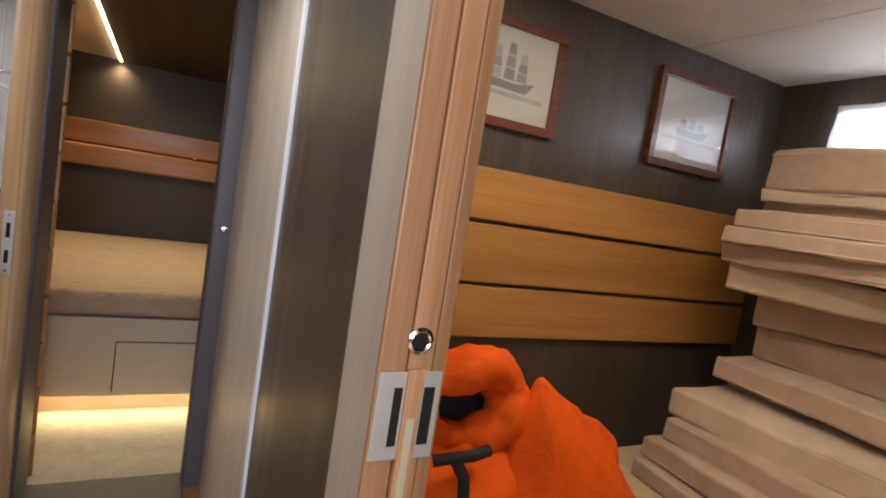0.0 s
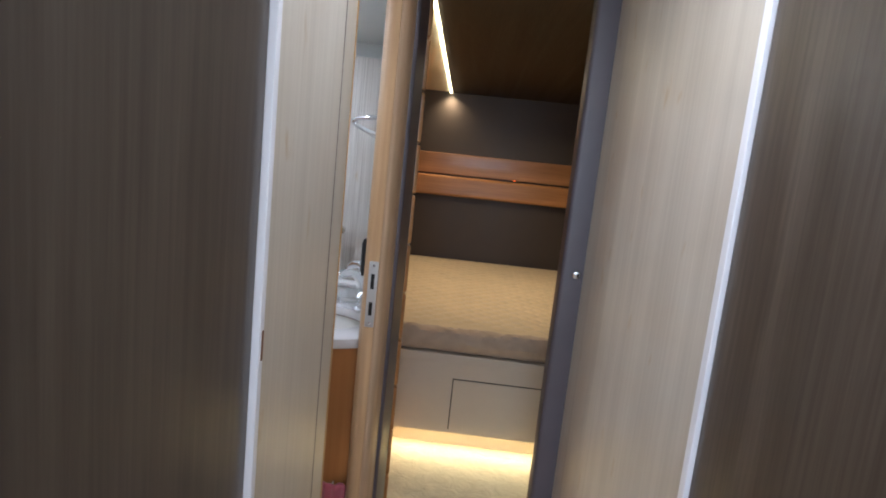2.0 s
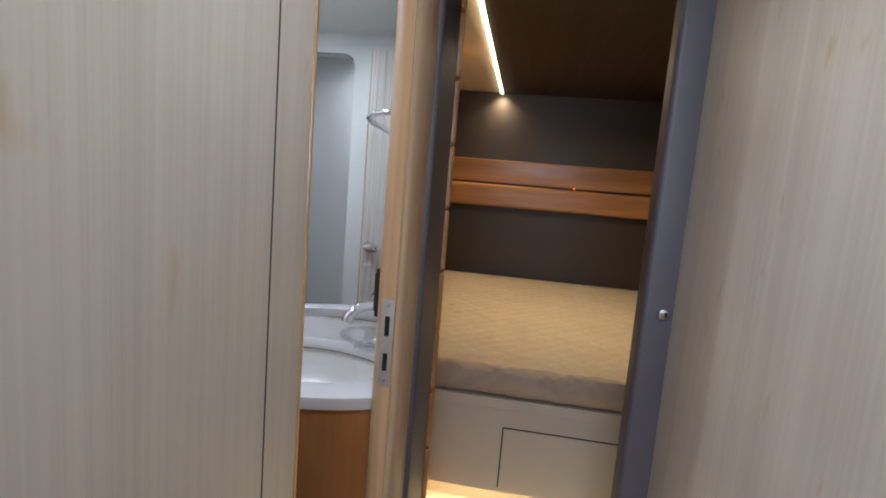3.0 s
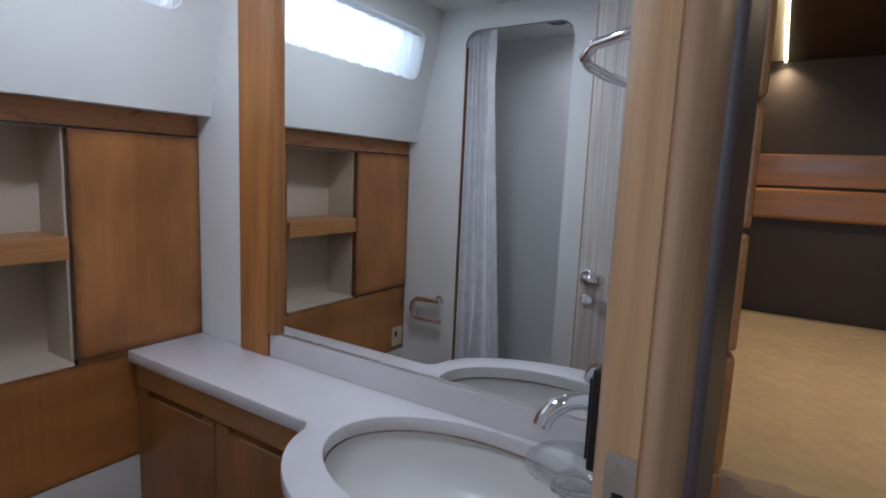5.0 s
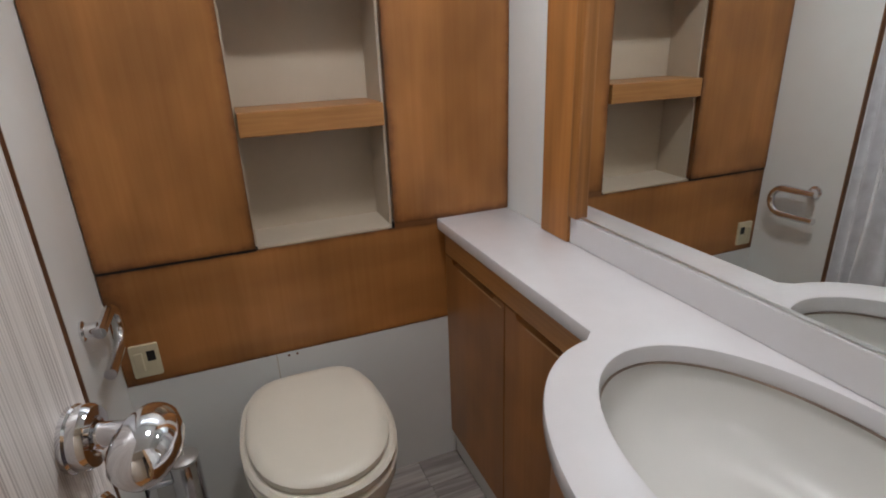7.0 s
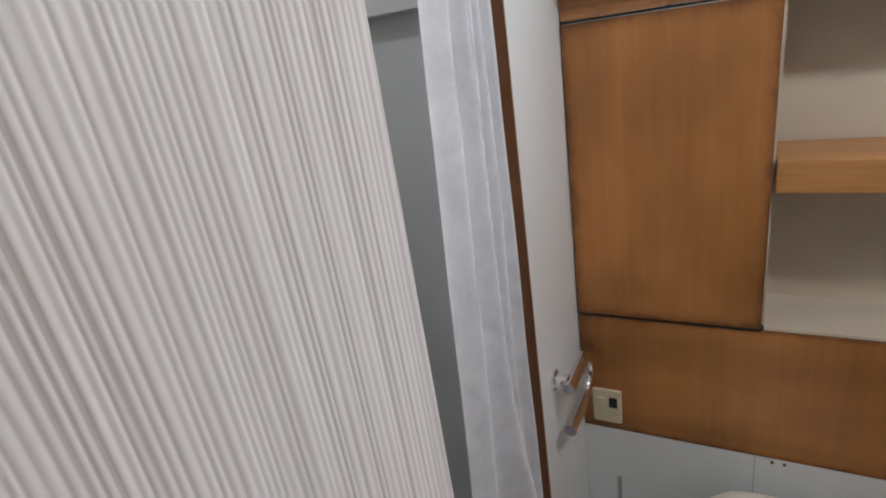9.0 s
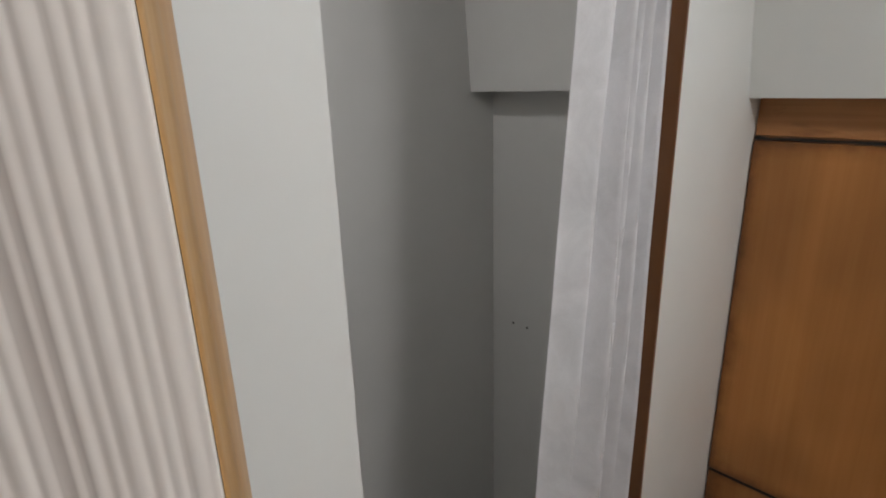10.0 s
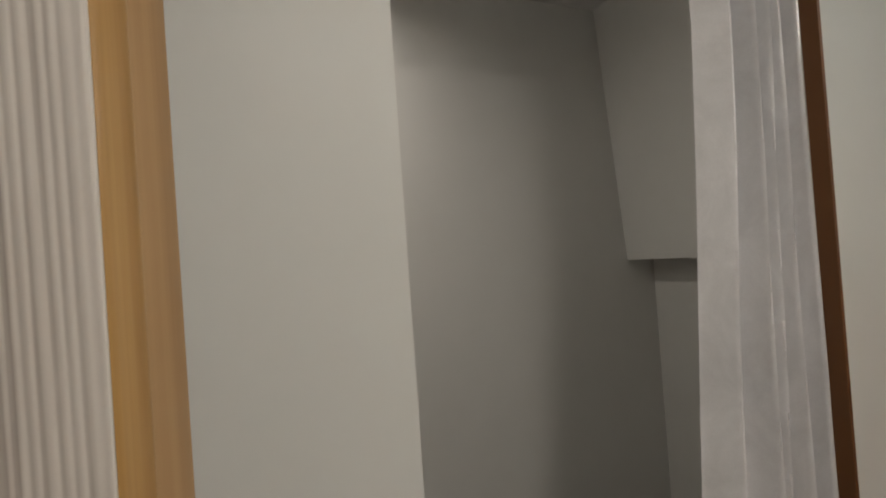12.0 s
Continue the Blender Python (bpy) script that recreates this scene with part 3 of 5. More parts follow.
def berth_left_wall():
    bm = prism([(-0.4415, 2.76), (-0.56, 2.76), (-0.99, 5.40), (-0.915, 5.40)], "z", 0, 2.15)
    w = structure("wall_berth_left", bm, DARK_WOOD, "slanting berth side wall clad with stacked oak boards")
    a, b = Vector((-0.408, 2.59, 0)), Vector((-0.912, 5.398, 0))
    side = Vector((1, 0.18, 0)).normalized()
    for k in range(11):
        z0 = 0.02 + k * 0.187
        p = [a, a + side * 0.022, b + side * 0.022, b]
        bm = prism([(v.x, v.y) for v in p], "z", z0, z0 + 0.178, bevel=0.008)
        part("board", bm, OAK_Y, w)


berth_left_wall()

# side cabin
structure("wall_side_cabin", box(0.345, 2.56, 1.70, 1.76, 0, 2.2, 0), DARK_WOOD, "dark veneered side cabin wall behind the pictures")
hole = rounded(0.30, 1.42, 1.72, 2.02, 0.05, 6)
structure("wall_side_cabin_hull", prism([(-1.1, 0), (1.70, 0), (1.70, 2.15), (-1.1, 2.15)], "x", 2.485, 2.54, [hole]), DARK_WOOD, "dark veneered hull wall with a window")
structure("wall_side_cabin_end", box(0.345, 2.56, -1.1, -1.04, 0, 2.2, 0), DARK_WOOD, "dark veneered end wall of the side cabin")
cab_ceiling = structure("ceiling_side_cabin", joined(box(0.345, 1.818, -1.1, 1.70, 2.15, 2.19, 0.003), box(1.824, 2.56, -1.1, 1.70, 2.15, 2.19, 0.003), box(1.81, 1.83, -1.1, 1.70, 2.156, 2.2, 0)), CEILING, "cream ceiling panels with one seam")


# ---- corridor things ----
def berth_post():
    """The rounded oak post between bathroom door and berth door."""
    pts = [(-0.493, 2.288), (-0.492, 2.262), (-0.488, 2.240), (-0.480, 2.222), (-0.470, 2.208), (-0.456, 2.201), (-0.4365, 2.200), (-0.4355, 2.203), (-0.4355, 2.288)]
    post = thing("door_post", "rounded pale oak door post with a dark edge", "post", (-0.43, 2.3, 0), kind="structure")
    part("post_body", prism(pts, "z", 0, 2.15), PALE_OAK, post, "varnished pale oak post", True)
    # the shaded corner is a part of its own, painted darker
    chamfer = [(-0.435, 2.204), (-0.432, 2.203), (-0.424, 2.208), (-0.416, 2.219), (-0.411, 2.236), (-0.409, 2.260), (-0.408, 2.3175), (-0.42, 2.3175), (-0.42, 2.2885), (-0.435, 2.2885)]
    part("post_chamfer", prism(chamfer, "z", 0, 2.15), SHADED_OAK, post, "rounded corner of the post, darkened as its shaded side", True)
    part("dark_edge", prism(rounded(-0.4195, -0.396, 2.3185, 2.57, 0.011, 5), "z", 0, 2.15), GREY_EDGE, post, "grey-brown rounded edge", True)
    plate = part("strike_plate", prism(rounded(-0.4655, -0.4365, 0.925, 1.131, 0.003, 3), "y", 2.199, 2.1965), STEEL, post, "steel strike plate")
    for z0, z1 in ((1.045, 1.092), (0.962, 1.004)):
        part("slot", box(-0.457, -0.446, 2.1955, 2.1963, z0, z1, 0), DARK_GAP, plate)
    for z in (1.118, 0.938):
        part("screw", lathe([(0.004, 0), (0.004, 0.001)], 12), CHROME, plate, local=True).matrix_basis = BASE[post.name].inverted() @ pose(-0.451, 2.1965, z, 90, 0, 0)
    return post


berth_post()


def berth_door_edge():
    d = thing("berth_door_frame", "rounded grey-brown door frame with a chrome lock", "door frame", (0.2, 2.48, 0), kind="structure")
    part("frame_post", prism(rounded(0.153, 0.2495, 2.441, 2.53, 0.016, 6), "z", 0, 2.15), GREY_EDGE, d, "", True)
    part("frame_infill", box(0.246, 0.345, 2.441, 2.50, 0, 2.15, 0), GREY_OAK, d)
    lock = part("lock", lathe([(0.017, 0), (0.017, 0.004), (0.012, 0.010), (0.004, 0.011)], 20), CHROME, d, "round chrome lock", True, True)
    lock.matrix_basis = BASE[d.name].inverted() @ pose(0.204, 2.4415, 1.118, 90, 0, 0)
    part("lock_slot", box(0.207, 0.213, 2.4295, 2.4305, 1.112, 1.124, 0), DARK_GAP, lock).matrix_basis = lock.matrix_basis.inverted()
    return d


berth_door_edge()


def side_cabin_jamb():
    j = thing("side_cabin_door_jamb", "salmon oak door jamb with strike plate and chrome bolt hole", "door jamb", (0.29, 0.70, 0), kind="structure")
    part("jamb_board", box(0.2405, 0.2795, 0.686, 0.7145, 0, 2.05, 0.003), JAMB_OAK, j)
    part("groove", box(0.2796, 0.3385, 0.692, 0.7145, 0, 2.05, 0), BROWN_TRIM, j, "dark groove")
    part("cover_strip", box(0.2815, 0.3165, 0.685, 0.6915, 0, 2.05, 0.003), JAMB_OAK, j)
    part("door_stop", box(0.3180, 0.3380, 0.686, 0.6915, 0, 2.05, 0.003), JAMB_OAK, j)
    plate = part("strike_plate", prism([(0.2425, 1.026), (0.3325, 1.026), (0.3325, 1.146), (0.2425, 1.146)], "y", 0.6848, 0.6815, bevel=0.001), NICKEL, j, "wide steel strike plate")
    for x0, x1 in ((0.265, 0.277), (0.308, 0.324)):
        part("slot", box(x0, x1, 0.6806, 0.6812, 1.045, 1.125, 0), DARK_GAP, plate)
    part("keep_strip", box(0.280, 0.304, 0.676, 0.6804, 0.86, 1.150, 0.003), JAMB_OAK, j)
    part("latch", box(0.285, 0.297, 0.6735, 0.6758, 0.90, 1.085, 0.001), IVORY, j, "worn brass-coloured latch tongue")
    ring = part("bolt_hole", lathe([(0.010, 0), (0.0185, 0), (0.0185, 0.002), (0.014, 0.004), (0.010, 0.002)], 28), CHROME, j, "chrome bolt ring", True, True)
    ring.matrix_basis = BASE[j.name].inverted() @ pose(0.293, 0.6848, 1.187, 90, 0, 0)
    hole_ = part("hole", lathe([(0.0105, 0), (0.0105, 0.0035)], 24), DARK_GAP, ring, local=True)
    return j


side_cabin_jamb()


def wall_switch():
    s = thing("wall_switch", "black framed double rocker switch on the dark panel", "light switch", (-0.405, 0.92, 1.07))
    part("frame", prism(rounded(0.800, 0.945, 1.048, 1.142, 0.006, 4), "x", -0.4088, -0.398, [rounded(0.832, 0.936, 1.058, 1.133, 0.003, 3)], bevel=0.002), BLACK, s, "glossy black frame")
    part("insert", box(-0.4085, -0.4035, 0.833, 0.935, 1.059, 1.132, 0), IVORY, s, "ivory insert")
    part("rocker", prism([(-0.4033, 1.062), (-0.394, 1.066), (-0.397, 1.114), (-0.4033, 1.114)], "y", 0.838, 0.876, bevel=0.001), BLACK, s, "dark grey rocker")
    part("rocker", prism([(-0.4033, 1.062), (-0.394, 1.066), (-0.397, 1.114), (-0.4033, 1.114)], "y", 0.878, 0.922, bevel=0.001), BLACK, s, "dark grey rocker")
    return s


wall_switch()


# ---- bathroom things ----
def towel_ring():
    r = thing("towel_ring", "chrome wire towel ring on the bathroom wall", "towel ring", (-0.5, 2.47, 1.55))
    path = [(-0.4885, 2.40, 1.575), (-0.53, 2.41, 1.574), (-0.585, 2.435, 1.569), (-0.610, 2.465, 1.560), (-0.612, 2.495, 1.553), (-0.595, 2.525, 1.543), (-0.55, 2.545, 1.528), (-0.4885, 2.555, 1.515)]
    part("ring", tube(path, 0.0075, 12), CHROME, r, "", True)
    part("brace", tube([(-0.606, 2.47, 1.553), (-0.55, 2.475, 1.52), (-0.4885, 2.48, 1.49)], 0.004, 10), CHROME, r, "", True)
    for y, z in ((2.40, 1.575), (2.555, 1.515)):
        part("flange", lathe([(0.016, 0), (0.016, 0.005), (0.010, 0.008)], 20), CHROME, r, "", True, local=True).matrix_basis = pose(0.0125, y - 2.47, z - 1.55, 0, -90, 0)
    return r


towel_ring()


def pink_cloth():
    c = thing("floor_cloth", "folded pink cloth hung on the vanity front", "cloth", (-0.53, 2.25, 0.22))
    bm = bmesh.new()
    rows = []
    for j in range(9):
        z = 0.22 + 0.135 * j / 8
        rows.append([bm.verts.new((-0.575 + 0.08 * i / 14, 2.246 + 0.006 * math.sin(i * 1.1 + j * 0.2), z + 0.004 * math.sin(i * 0.7))) for i in range(15)])
    for a, b in zip(rows, rows[1:]):
        for i in range(14):
            bm.faces.new((a[i], a[i + 1], b[i + 1], b[i]))
    ob = part("cloth", bm, fabric("pink_cotton", (0.50, 0.12, 0.16)), c, "", True)
    ob.modifiers.new("thickness", "SOLIDIFY").thickness = 0.008
    part("hook", tube([(-0.535, 2.262, 0.36), (-0.535, 2.252, 0.362), (-0.535, 2.246, 0.357)], 0.003, 8), CHROME, c)


pink_cloth()


def ceiling_fixture():
    f = thing("ceiling_light", "square white ceiling light in the bathroom", "ceiling light", (-1.26, 2.28, 2.09))
    part("housing", box(-1.36, -1.16, 2.18, 2.38, 2.078, 2.0955, 0.004), WHITE_TRIM, f)
    part("diffuser", box(-1.33, -1.19, 2.21, 2.35, 2.0725, 2.0778, 0.002), glow("white_diffuser", (0.95, 0.97, 1.0), 3.0), f, "glowing diffuser")


ceiling_fixture()


def shower_lamp(x, y, lit):
    l = thing("shower_downlight", "added unseen downlight that fills the shower with light" if lit else "small round unlit downlight in the shower ceiling", "downlight", (x, y, 2.09), group="shower downlights")
    part("rim", lathe([(0.034, 0.014), (0.034, 0.002), (0.038, 0), (0.044, 0.002), (0.060, 0.011), (0.060, 0.014)], 32, (x, y, 2.0837), capped=False), GREY_EDGE, l, "dull grey rim", True)
    if not lit:
        part("lens", lathe([(0.0335, 0), (0.0335, 0.004), (0.004, 0.006)], 28, (x, y, 2.0885)), GREY_EDGE, l, "dark unlit lens", True)


shower_lamp(-1.32, 1.28, False)
# lit downlight added out of sight to hold the shower's extra lamp
shower_lamp(-1.09, 1.22, True)


def floor_planks():
    f = structure("floor_bathroom", box(-1.885, -0.487, 1.60, 2.70, -0.004, 0.0, 0), DARK_GAP, "grey wood-look vinyl plank bathroom floor")
    rnd = random.Random(2)
    x = -1.884
    while x < -0.60:
        y = 1.602 - rnd.uniform(0, 0.5)
        while y < 2.69:
            y0, y1 = max(y, 1.602), min(y + 0.62, 2.698)
            if y1 - y0 > 0.03:
                part("plank", box(x, x + 0.1185, y0, y1 - 0.0015, 0.0, 0.004, 0.0008, 1), VINYL, f)
            y += 0.62
        x += 0.12


def bathroom_door():
    d = thing("door_1", "open grey-washed oak bathroom door with chrome lever", "door", (-0.487, 1.700, 0), 169.2, kind="structure")
    W = 0.484
    part("leaf", box(0.0, W - 0.0009, 0.0, 0.036, 0.015, 1.99, 0.0006), WHITE_OAK, d, "white-washed oak veneer leaf", local=True)
    part("lipping", prism([(W - 0.0008, 0.0003), (W - 0.0001, 0.001), (W + 0.0008, 0.004), (W + 0.0028, 0.010), (W + 0.0040, 0.0125), (W + 0.0040, 0.0150), (W - 0.0008, 0.0152)], "z", 0.015, 1.99), GOLD_OAK, d, "rounded golden oak edge", True, local=True)
    part("back_lipping", prism([(W - 0.0008, 0.0154), (W + 0.0036, 0.0154), (W + 0.0056, 0.020), (W + 0.0086, 0.030), (W + 0.0092, 0.034), (W + 0.007, 0.0357), (W - 0.0008, 0.0359)], "z", 0.015, 1.99), PALE_OAK, d, "tan oak edge", True, local=True)
    part("latch_plate", box(W + 0.0030, W + 0.0046, 0.010, 0.0150, 0.95, 1.13, 0.0003), STEEL, d, local=True)
    rose = part("rosette", lathe([(0.027, 0), (0.0275, 0.004), (0.026, 0.006), (0.0265, 0.008), (0.0265, 0.014), (0.024, 0.018), (0.016, 0.0185), (0.014, 0.016), (0.010, 0.016)], 32), CHROME, d, "round chrome rosette", True, local=True)
    rose.matrix_basis = pose(0.450, -0.0002, 1.043, 90, 0, 0)
    neck = tube([(0, 0, 0.010), (0, 0, 0.024), (-0.001, 0, 0.036), (-0.004, 0, 0.050)], [0.013, 0.0105, 0.0105, 0.014])
    part("neck", neck, CHROME, rose, "", True, local=True)
    lever = tube([(0.0205, 0, 0.060), (0.017, 0, 0.0605), (0.009, 0, 0.061), (-0.006, 0, 0.062), (-0.024, 0, 0.062), (-0.040, 0, 0.061), (-0.052, 0, 0.060), (-0.059, 0, 0.059), (-0.061, 0, 0.0588)], [0.003, 0.011, 0.018, 0.0235, 0.0255, 0.0235, 0.018, 0.010, 0.003], 24)
    part("lever", lever, CHROME, rose, "egg-shaped chrome lever", True, local=True)
    key = part("key_rosette", lathe([(0.022, 0), (0.022, 0.004), (0.019, 0.007), (0.006, 0.007)], 28), CHROME, d, "round chrome key plate", True, local=True)
    key.matrix_basis = pose(0.450, -0.0002, 0.958, 90, 0, 0)
    part("thumb_turn", box(-0.004, 0.004, -0.010, 0.010, 0.0072, 0.016, 0.002), CHROME, key, local=True)
    for z in (0.3, 1.0, 1.75):
        part("hinge", tube([(0.0, -0.006, z), (0.0, -0.006, z + 0.07)], 0.006), STEEL, d, local=True)
    return d


bathroom_door()


def uneven_joint(x, y0, y1, z0, z1, seed):
    """A dark gap line of uneven width."""
    n = 46
    ys = [y0 + (y1 - y0) * i / n for i in range(n + 1)]
    top = [(y, z1 + 0.006 * max(0.0, noise.noise(Vector((y * 13, seed, 0)))) + 0.002 * noise.noise(Vector((y * 60, seed, 4)))) for y in ys]
    low = [(y, z0 + 0.0015 * noise.noise(Vector((y * 23, seed, 9)))) for y in ys]
    return prism(low + top[::-1], "x", x - 0.0006, x)


def hull_cabinets():
    x = -1.88
    head = thing("header_rail", "stained oak header rail under the hull lining", "trim", (x, 2.15, 1.5), kind="structure")
    part("rail", box(x - 0.05, x - 0.006, 1.602, 2.698, 1.470, 1.528, 0.001), STAINED, head)
    part("joint", box(x - 0.05, x - 0.004, 1.602, 2.698, 1.4640, 1.4695, 0), BROWN_TRIM, head)
    part("joint_stain", uneven_joint(x - 0.0004, 1.603, 2.697, 1.4645, 1.4682, 1), DARK_GAP, head, "blackened damp joint")
    low = thing("lower_panel", "orange oak panel below the wall cupboards", "panel", (x, 2.15, 0.53), kind="structure")
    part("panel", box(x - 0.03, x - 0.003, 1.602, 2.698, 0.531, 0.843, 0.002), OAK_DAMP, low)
    part("joint", box(x - 0.03, x - 0.006, 1.602, 2.698, 0.8432, 0.8475, 0), DARK_GAP, low)
    part("joint", box(x - 0.03, x - 0.006, 2.34, 2.698, 0.8476, 0.8555, 0), DARK_GAP, low)
    part("joint_stain", uneven_joint(x - 0.0016, 1.603, 1.966, 0.8420, 0.8470, 2), DARK_GAP, low, "blackened damp joint")
    part("joint_stain", uneven_joint(x - 0.0016, 2.34, 2.697, 0.8425, 0.8555, 3), BROWN_TRIM, low, "blackened damp joint")
    for y0, y1, z0 in ((1.602, 1.966, 0.848), (2.340, 2.698, 0.856)):
        c = thing("wall_cupboard", "orange oak cupboard beside an open niche, door shut", "cabinet", (x, (y0 + y1) / 2, z0), group="bathroom wall cupboards")
        part("body", box(x - 0.16, x - 0.021, y0 + 0.004, y1 - 0.004, z0 + 0.004, 1.462, 0), NICHE, c)
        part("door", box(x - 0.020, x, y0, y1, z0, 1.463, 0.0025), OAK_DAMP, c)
    n = thing("open_niche", "open cream niche with one oak shelf", "shelf", (x, 2.15, 0.85))
    part("back", box(x - 0.165, x - 0.16, 1.966, 2.34, 0.846, 1.467, 0), NICHE, n)
    part("side", box(x - 0.16, x - 0.022, 1.9665, 1.971, 0.848, 1.466, 0), NICHE, n)
    part("side", box(x - 0.16, x - 0.022, 2.332, 2.3385, 0.848, 1.466, 0), NICHE, n)
    part("bottom", box(x - 0.16, x - 0.005, 1.971, 2.332, 0.845, 0.851, 0), NICHE, n)
    part("top", box(x - 0.16, x - 0.008, 1.971, 2.332, 1.463, 1.467, 0), NICHE, n)
    part("shelf_board", box(x - 0.158, x + 0.004, 1.972, 2.331, 1.130, 1.189, 0.003), OAK_Y, n, "solid oak shelf")


hull_cabinets()


def vanity():
    v = thing("vanity_cabinet", "orange oak vanity cabinet with two doors", "cabinet", (-1.5, 2.6, 0))
    part("kick", box(-1.88, -1.10, 2.505, 2.69, 0.0, 0.098, 0.001), LINING, v, "white kick board")
    part("body", box(-1.884, -1.145, 2.512, 2.699, 0.099, 0.818, 0), OAK, v)
    part("top_rail", box(-1.884, -1.145, 2.490, 2.511, 0.742, 0.818, 0.002), OAK_X, v)
    for x0, x1 in ((-1.882, -1.515), (-1.511, -1.146)):
        door = part("door", prism([(x0, 0.10), (x1, 0.10), (x1, 0.738), (x1 - 0.05 if x0 < -1.6 else x1 - 0.05, 0.738), (x1 - 0.06, 0.726), (x0 + 0.06, 0.726), (x0 + 0.05, 0.738), (x0, 0.738)], "y", 2.489, 2.511, bevel=0.0015), OAK, v)
        part("finger_groove", box(x0 + 0.10, x1 - 0.012, 2.4875, 2.4888, 0.722, 0.7265, 0.0003), PALE_OAK, door, "pale worn finger groove")
    cx, cy, a, b = -0.76, 2.46, 0.366, 0.226
    arcp = [(cx + a * math.cos(radians(t)), cy + b * math.sin(radians(t))) for t in range(180, 314, 4)]
    arcp = [p for p in arcp if p[0] < -0.490]
    pts = [(-1.1445, 2.699), (-1.1445, 2.49)] + [p for p in arcp if p[0] > -1.14] + [(-0.490, arcp[-1][1] + 0.01), (-0.490, 2.699)]
    inner = [(-0.797 + 0.300 * math.cos(radians(t)), 2.492 + 0.196 * math.sin(radians(t))) for t in range(0, 360, 6)]
    inner = [(min(x, -0.50), y) for x, y in inner]
    part("bowed_front", prism(pts, "z", 0.0, 0.818, [inner]), OAK, v, "bowed oak front below the basin", True)
    return v


vanity()


def worktop():
    w = thing("worktop", "white marbled worktop with a bowed basin front", "worktop", (-1.3, 2.6, 0.82))
    cx, cy = -0.76, 2.46
    outer = [(-1.884, 2.699), (-1.884, 2.466), (-1.16, 2.4645)]
    for t in range(184, 316, 4):
        p = (cx + 0.382 * math.cos(radians(t)), cy + 0.241 * math.sin(radians(t)))
        if p[0] < -0.49:
            outer.append(p)
    outer += [(-0.4885, outer[-1][1] + 0.012), (-0.4885, 2.699)]
    hole = [(-0.797 + 0.286 * math.cos(radians(t)), 2.492 + 0.181 * math.sin(radians(t))) for t in range(0, 360, 5)]
    part("slab", prism(outer, "z", 0.82, 0.854, [hole], bevel=0.007), COUNTER, w, "", True)
    part("splashback", box(-1.541, -0.489, 2.684, 2.699, 0.8543, 0.922, 0.003), COUNTER, w, "white upstand below the mirror")
    return w


worktop()


def basin():
    s = thing("washbasin", "cream oval washbasin sunk in the worktop", "washbasin", (-0.797, 2.492, 0.70))
    bm = bmesh.new()
    n = 64
    rings = []
    prof = [(1.04, 0.819), (1.0, 0.819), (0.985, 0.816), (0.965, 0.80), (0.93, 0.775), (0.86, 0.745), (0.74, 0.722), (0.55, 0.708), (0.30, 0.702), (0.08, 0.700)]
    for r, z in prof:
        sh = 0.060 * (1 - r)
        rings.append([bm.verts.new((-0.797 + 0.293 * r * math.cos(2 * math.pi * i / n), 2.492 + sh + 0.188 * r * math.sin(2 * math.pi * i / n), z)) for i in range(n)])
    for a, b in zip(rings, rings[1:]):
        for i in range(n):
            bm.faces.new((a[i], a[(i + 1) % n], b[(i + 1) % n], b[i]))
    bm.faces.new(rings[-1])
    part("bowl", bm, BASIN, s, "", True)
    part("seam", prism([(-0.797 + 0.2875 * math.cos(radians(t)), 2.492 + 0.1825 * math.sin(radians(t))) for t in range(0, 360, 5)], "z", 0.8192, 0.8215, [[(-0.797 + 0.2840 * math.cos(radians(t)), 2.492 + 0.1790 * math.sin(radians(t))) for t in range(0, 360, 5)]]), SEAL, s, "discoloured seal line")
    part("drain_gap", lathe([(0.0195, 0), (0.0245, 0), (0.0245, 0.0012), (0.0195, 0.0012)], 28, (-0.789, 2.548, 0.7045), capped=False), DARK_GAP, s, "dark gap round the waste plug")
    part("drain", lathe([(0.033, 0.0), (0.033, 0.003), (0.026, 0.005), (0.024, 0.001), (0.019, 0.001), (0.019, 0.008), (0.014, 0.011), (0.002, 0.012)], 28, (-0.789, 2.548, 0.703)), STEEL, s, "steel waste plug", True)
    return s


basin()


def tap():
    t = thing("basin_tap", "polished chrome mixer tap with arched spout", "tap", (-0.565, 2.635, 0.85))
    part("base", lathe([(0.026, 0), (0.026, 0.006), (0.020, 0.012), (0.018, 0.05), (0.016, 0.06)], 24, (-0.565, 2.635, 0.8543)), CHROME, t, "", True)
    path = [(-0.565, 2.635, 0.905), (-0.566, 2.632, 0.94), (-0.573, 2.625, 0.972), (-0.588, 2.613, 0.995), (-0.610, 2.598, 1.005), (-0.633, 2.582, 1.002), (-0.652, 2.568, 0.990), (-0.664, 2.558, 0.972), (-0.668, 2.553, 0.958)]
    part("spout", tube(path, [0.018, 0.018, 0.0175, 0.017, 0.0165, 0.016, 0.016, 0.0165, 0.0165], 16), CHROME, t, "arched chrome spout", True)
    lever = part("lever", tube([(-0.558, 2.640, 0.945), (-0.560, 2.655, 0.962), (-0.575, 2.658, 0.985), (-0.605, 2.652, 0.996)], [0.009, 0.007, 0.006, 0.005]), CHROME, t, "", True)
    part("pop_up_knob", lathe([(0.004, 0), (0.004, 0.03), (0.009, 0.034), (0.009, 0.04), (0.003, 0.043)], 16, (-0.60, 2.652, 0.8543)), CHROME, t, "", True)
    return t


tap()


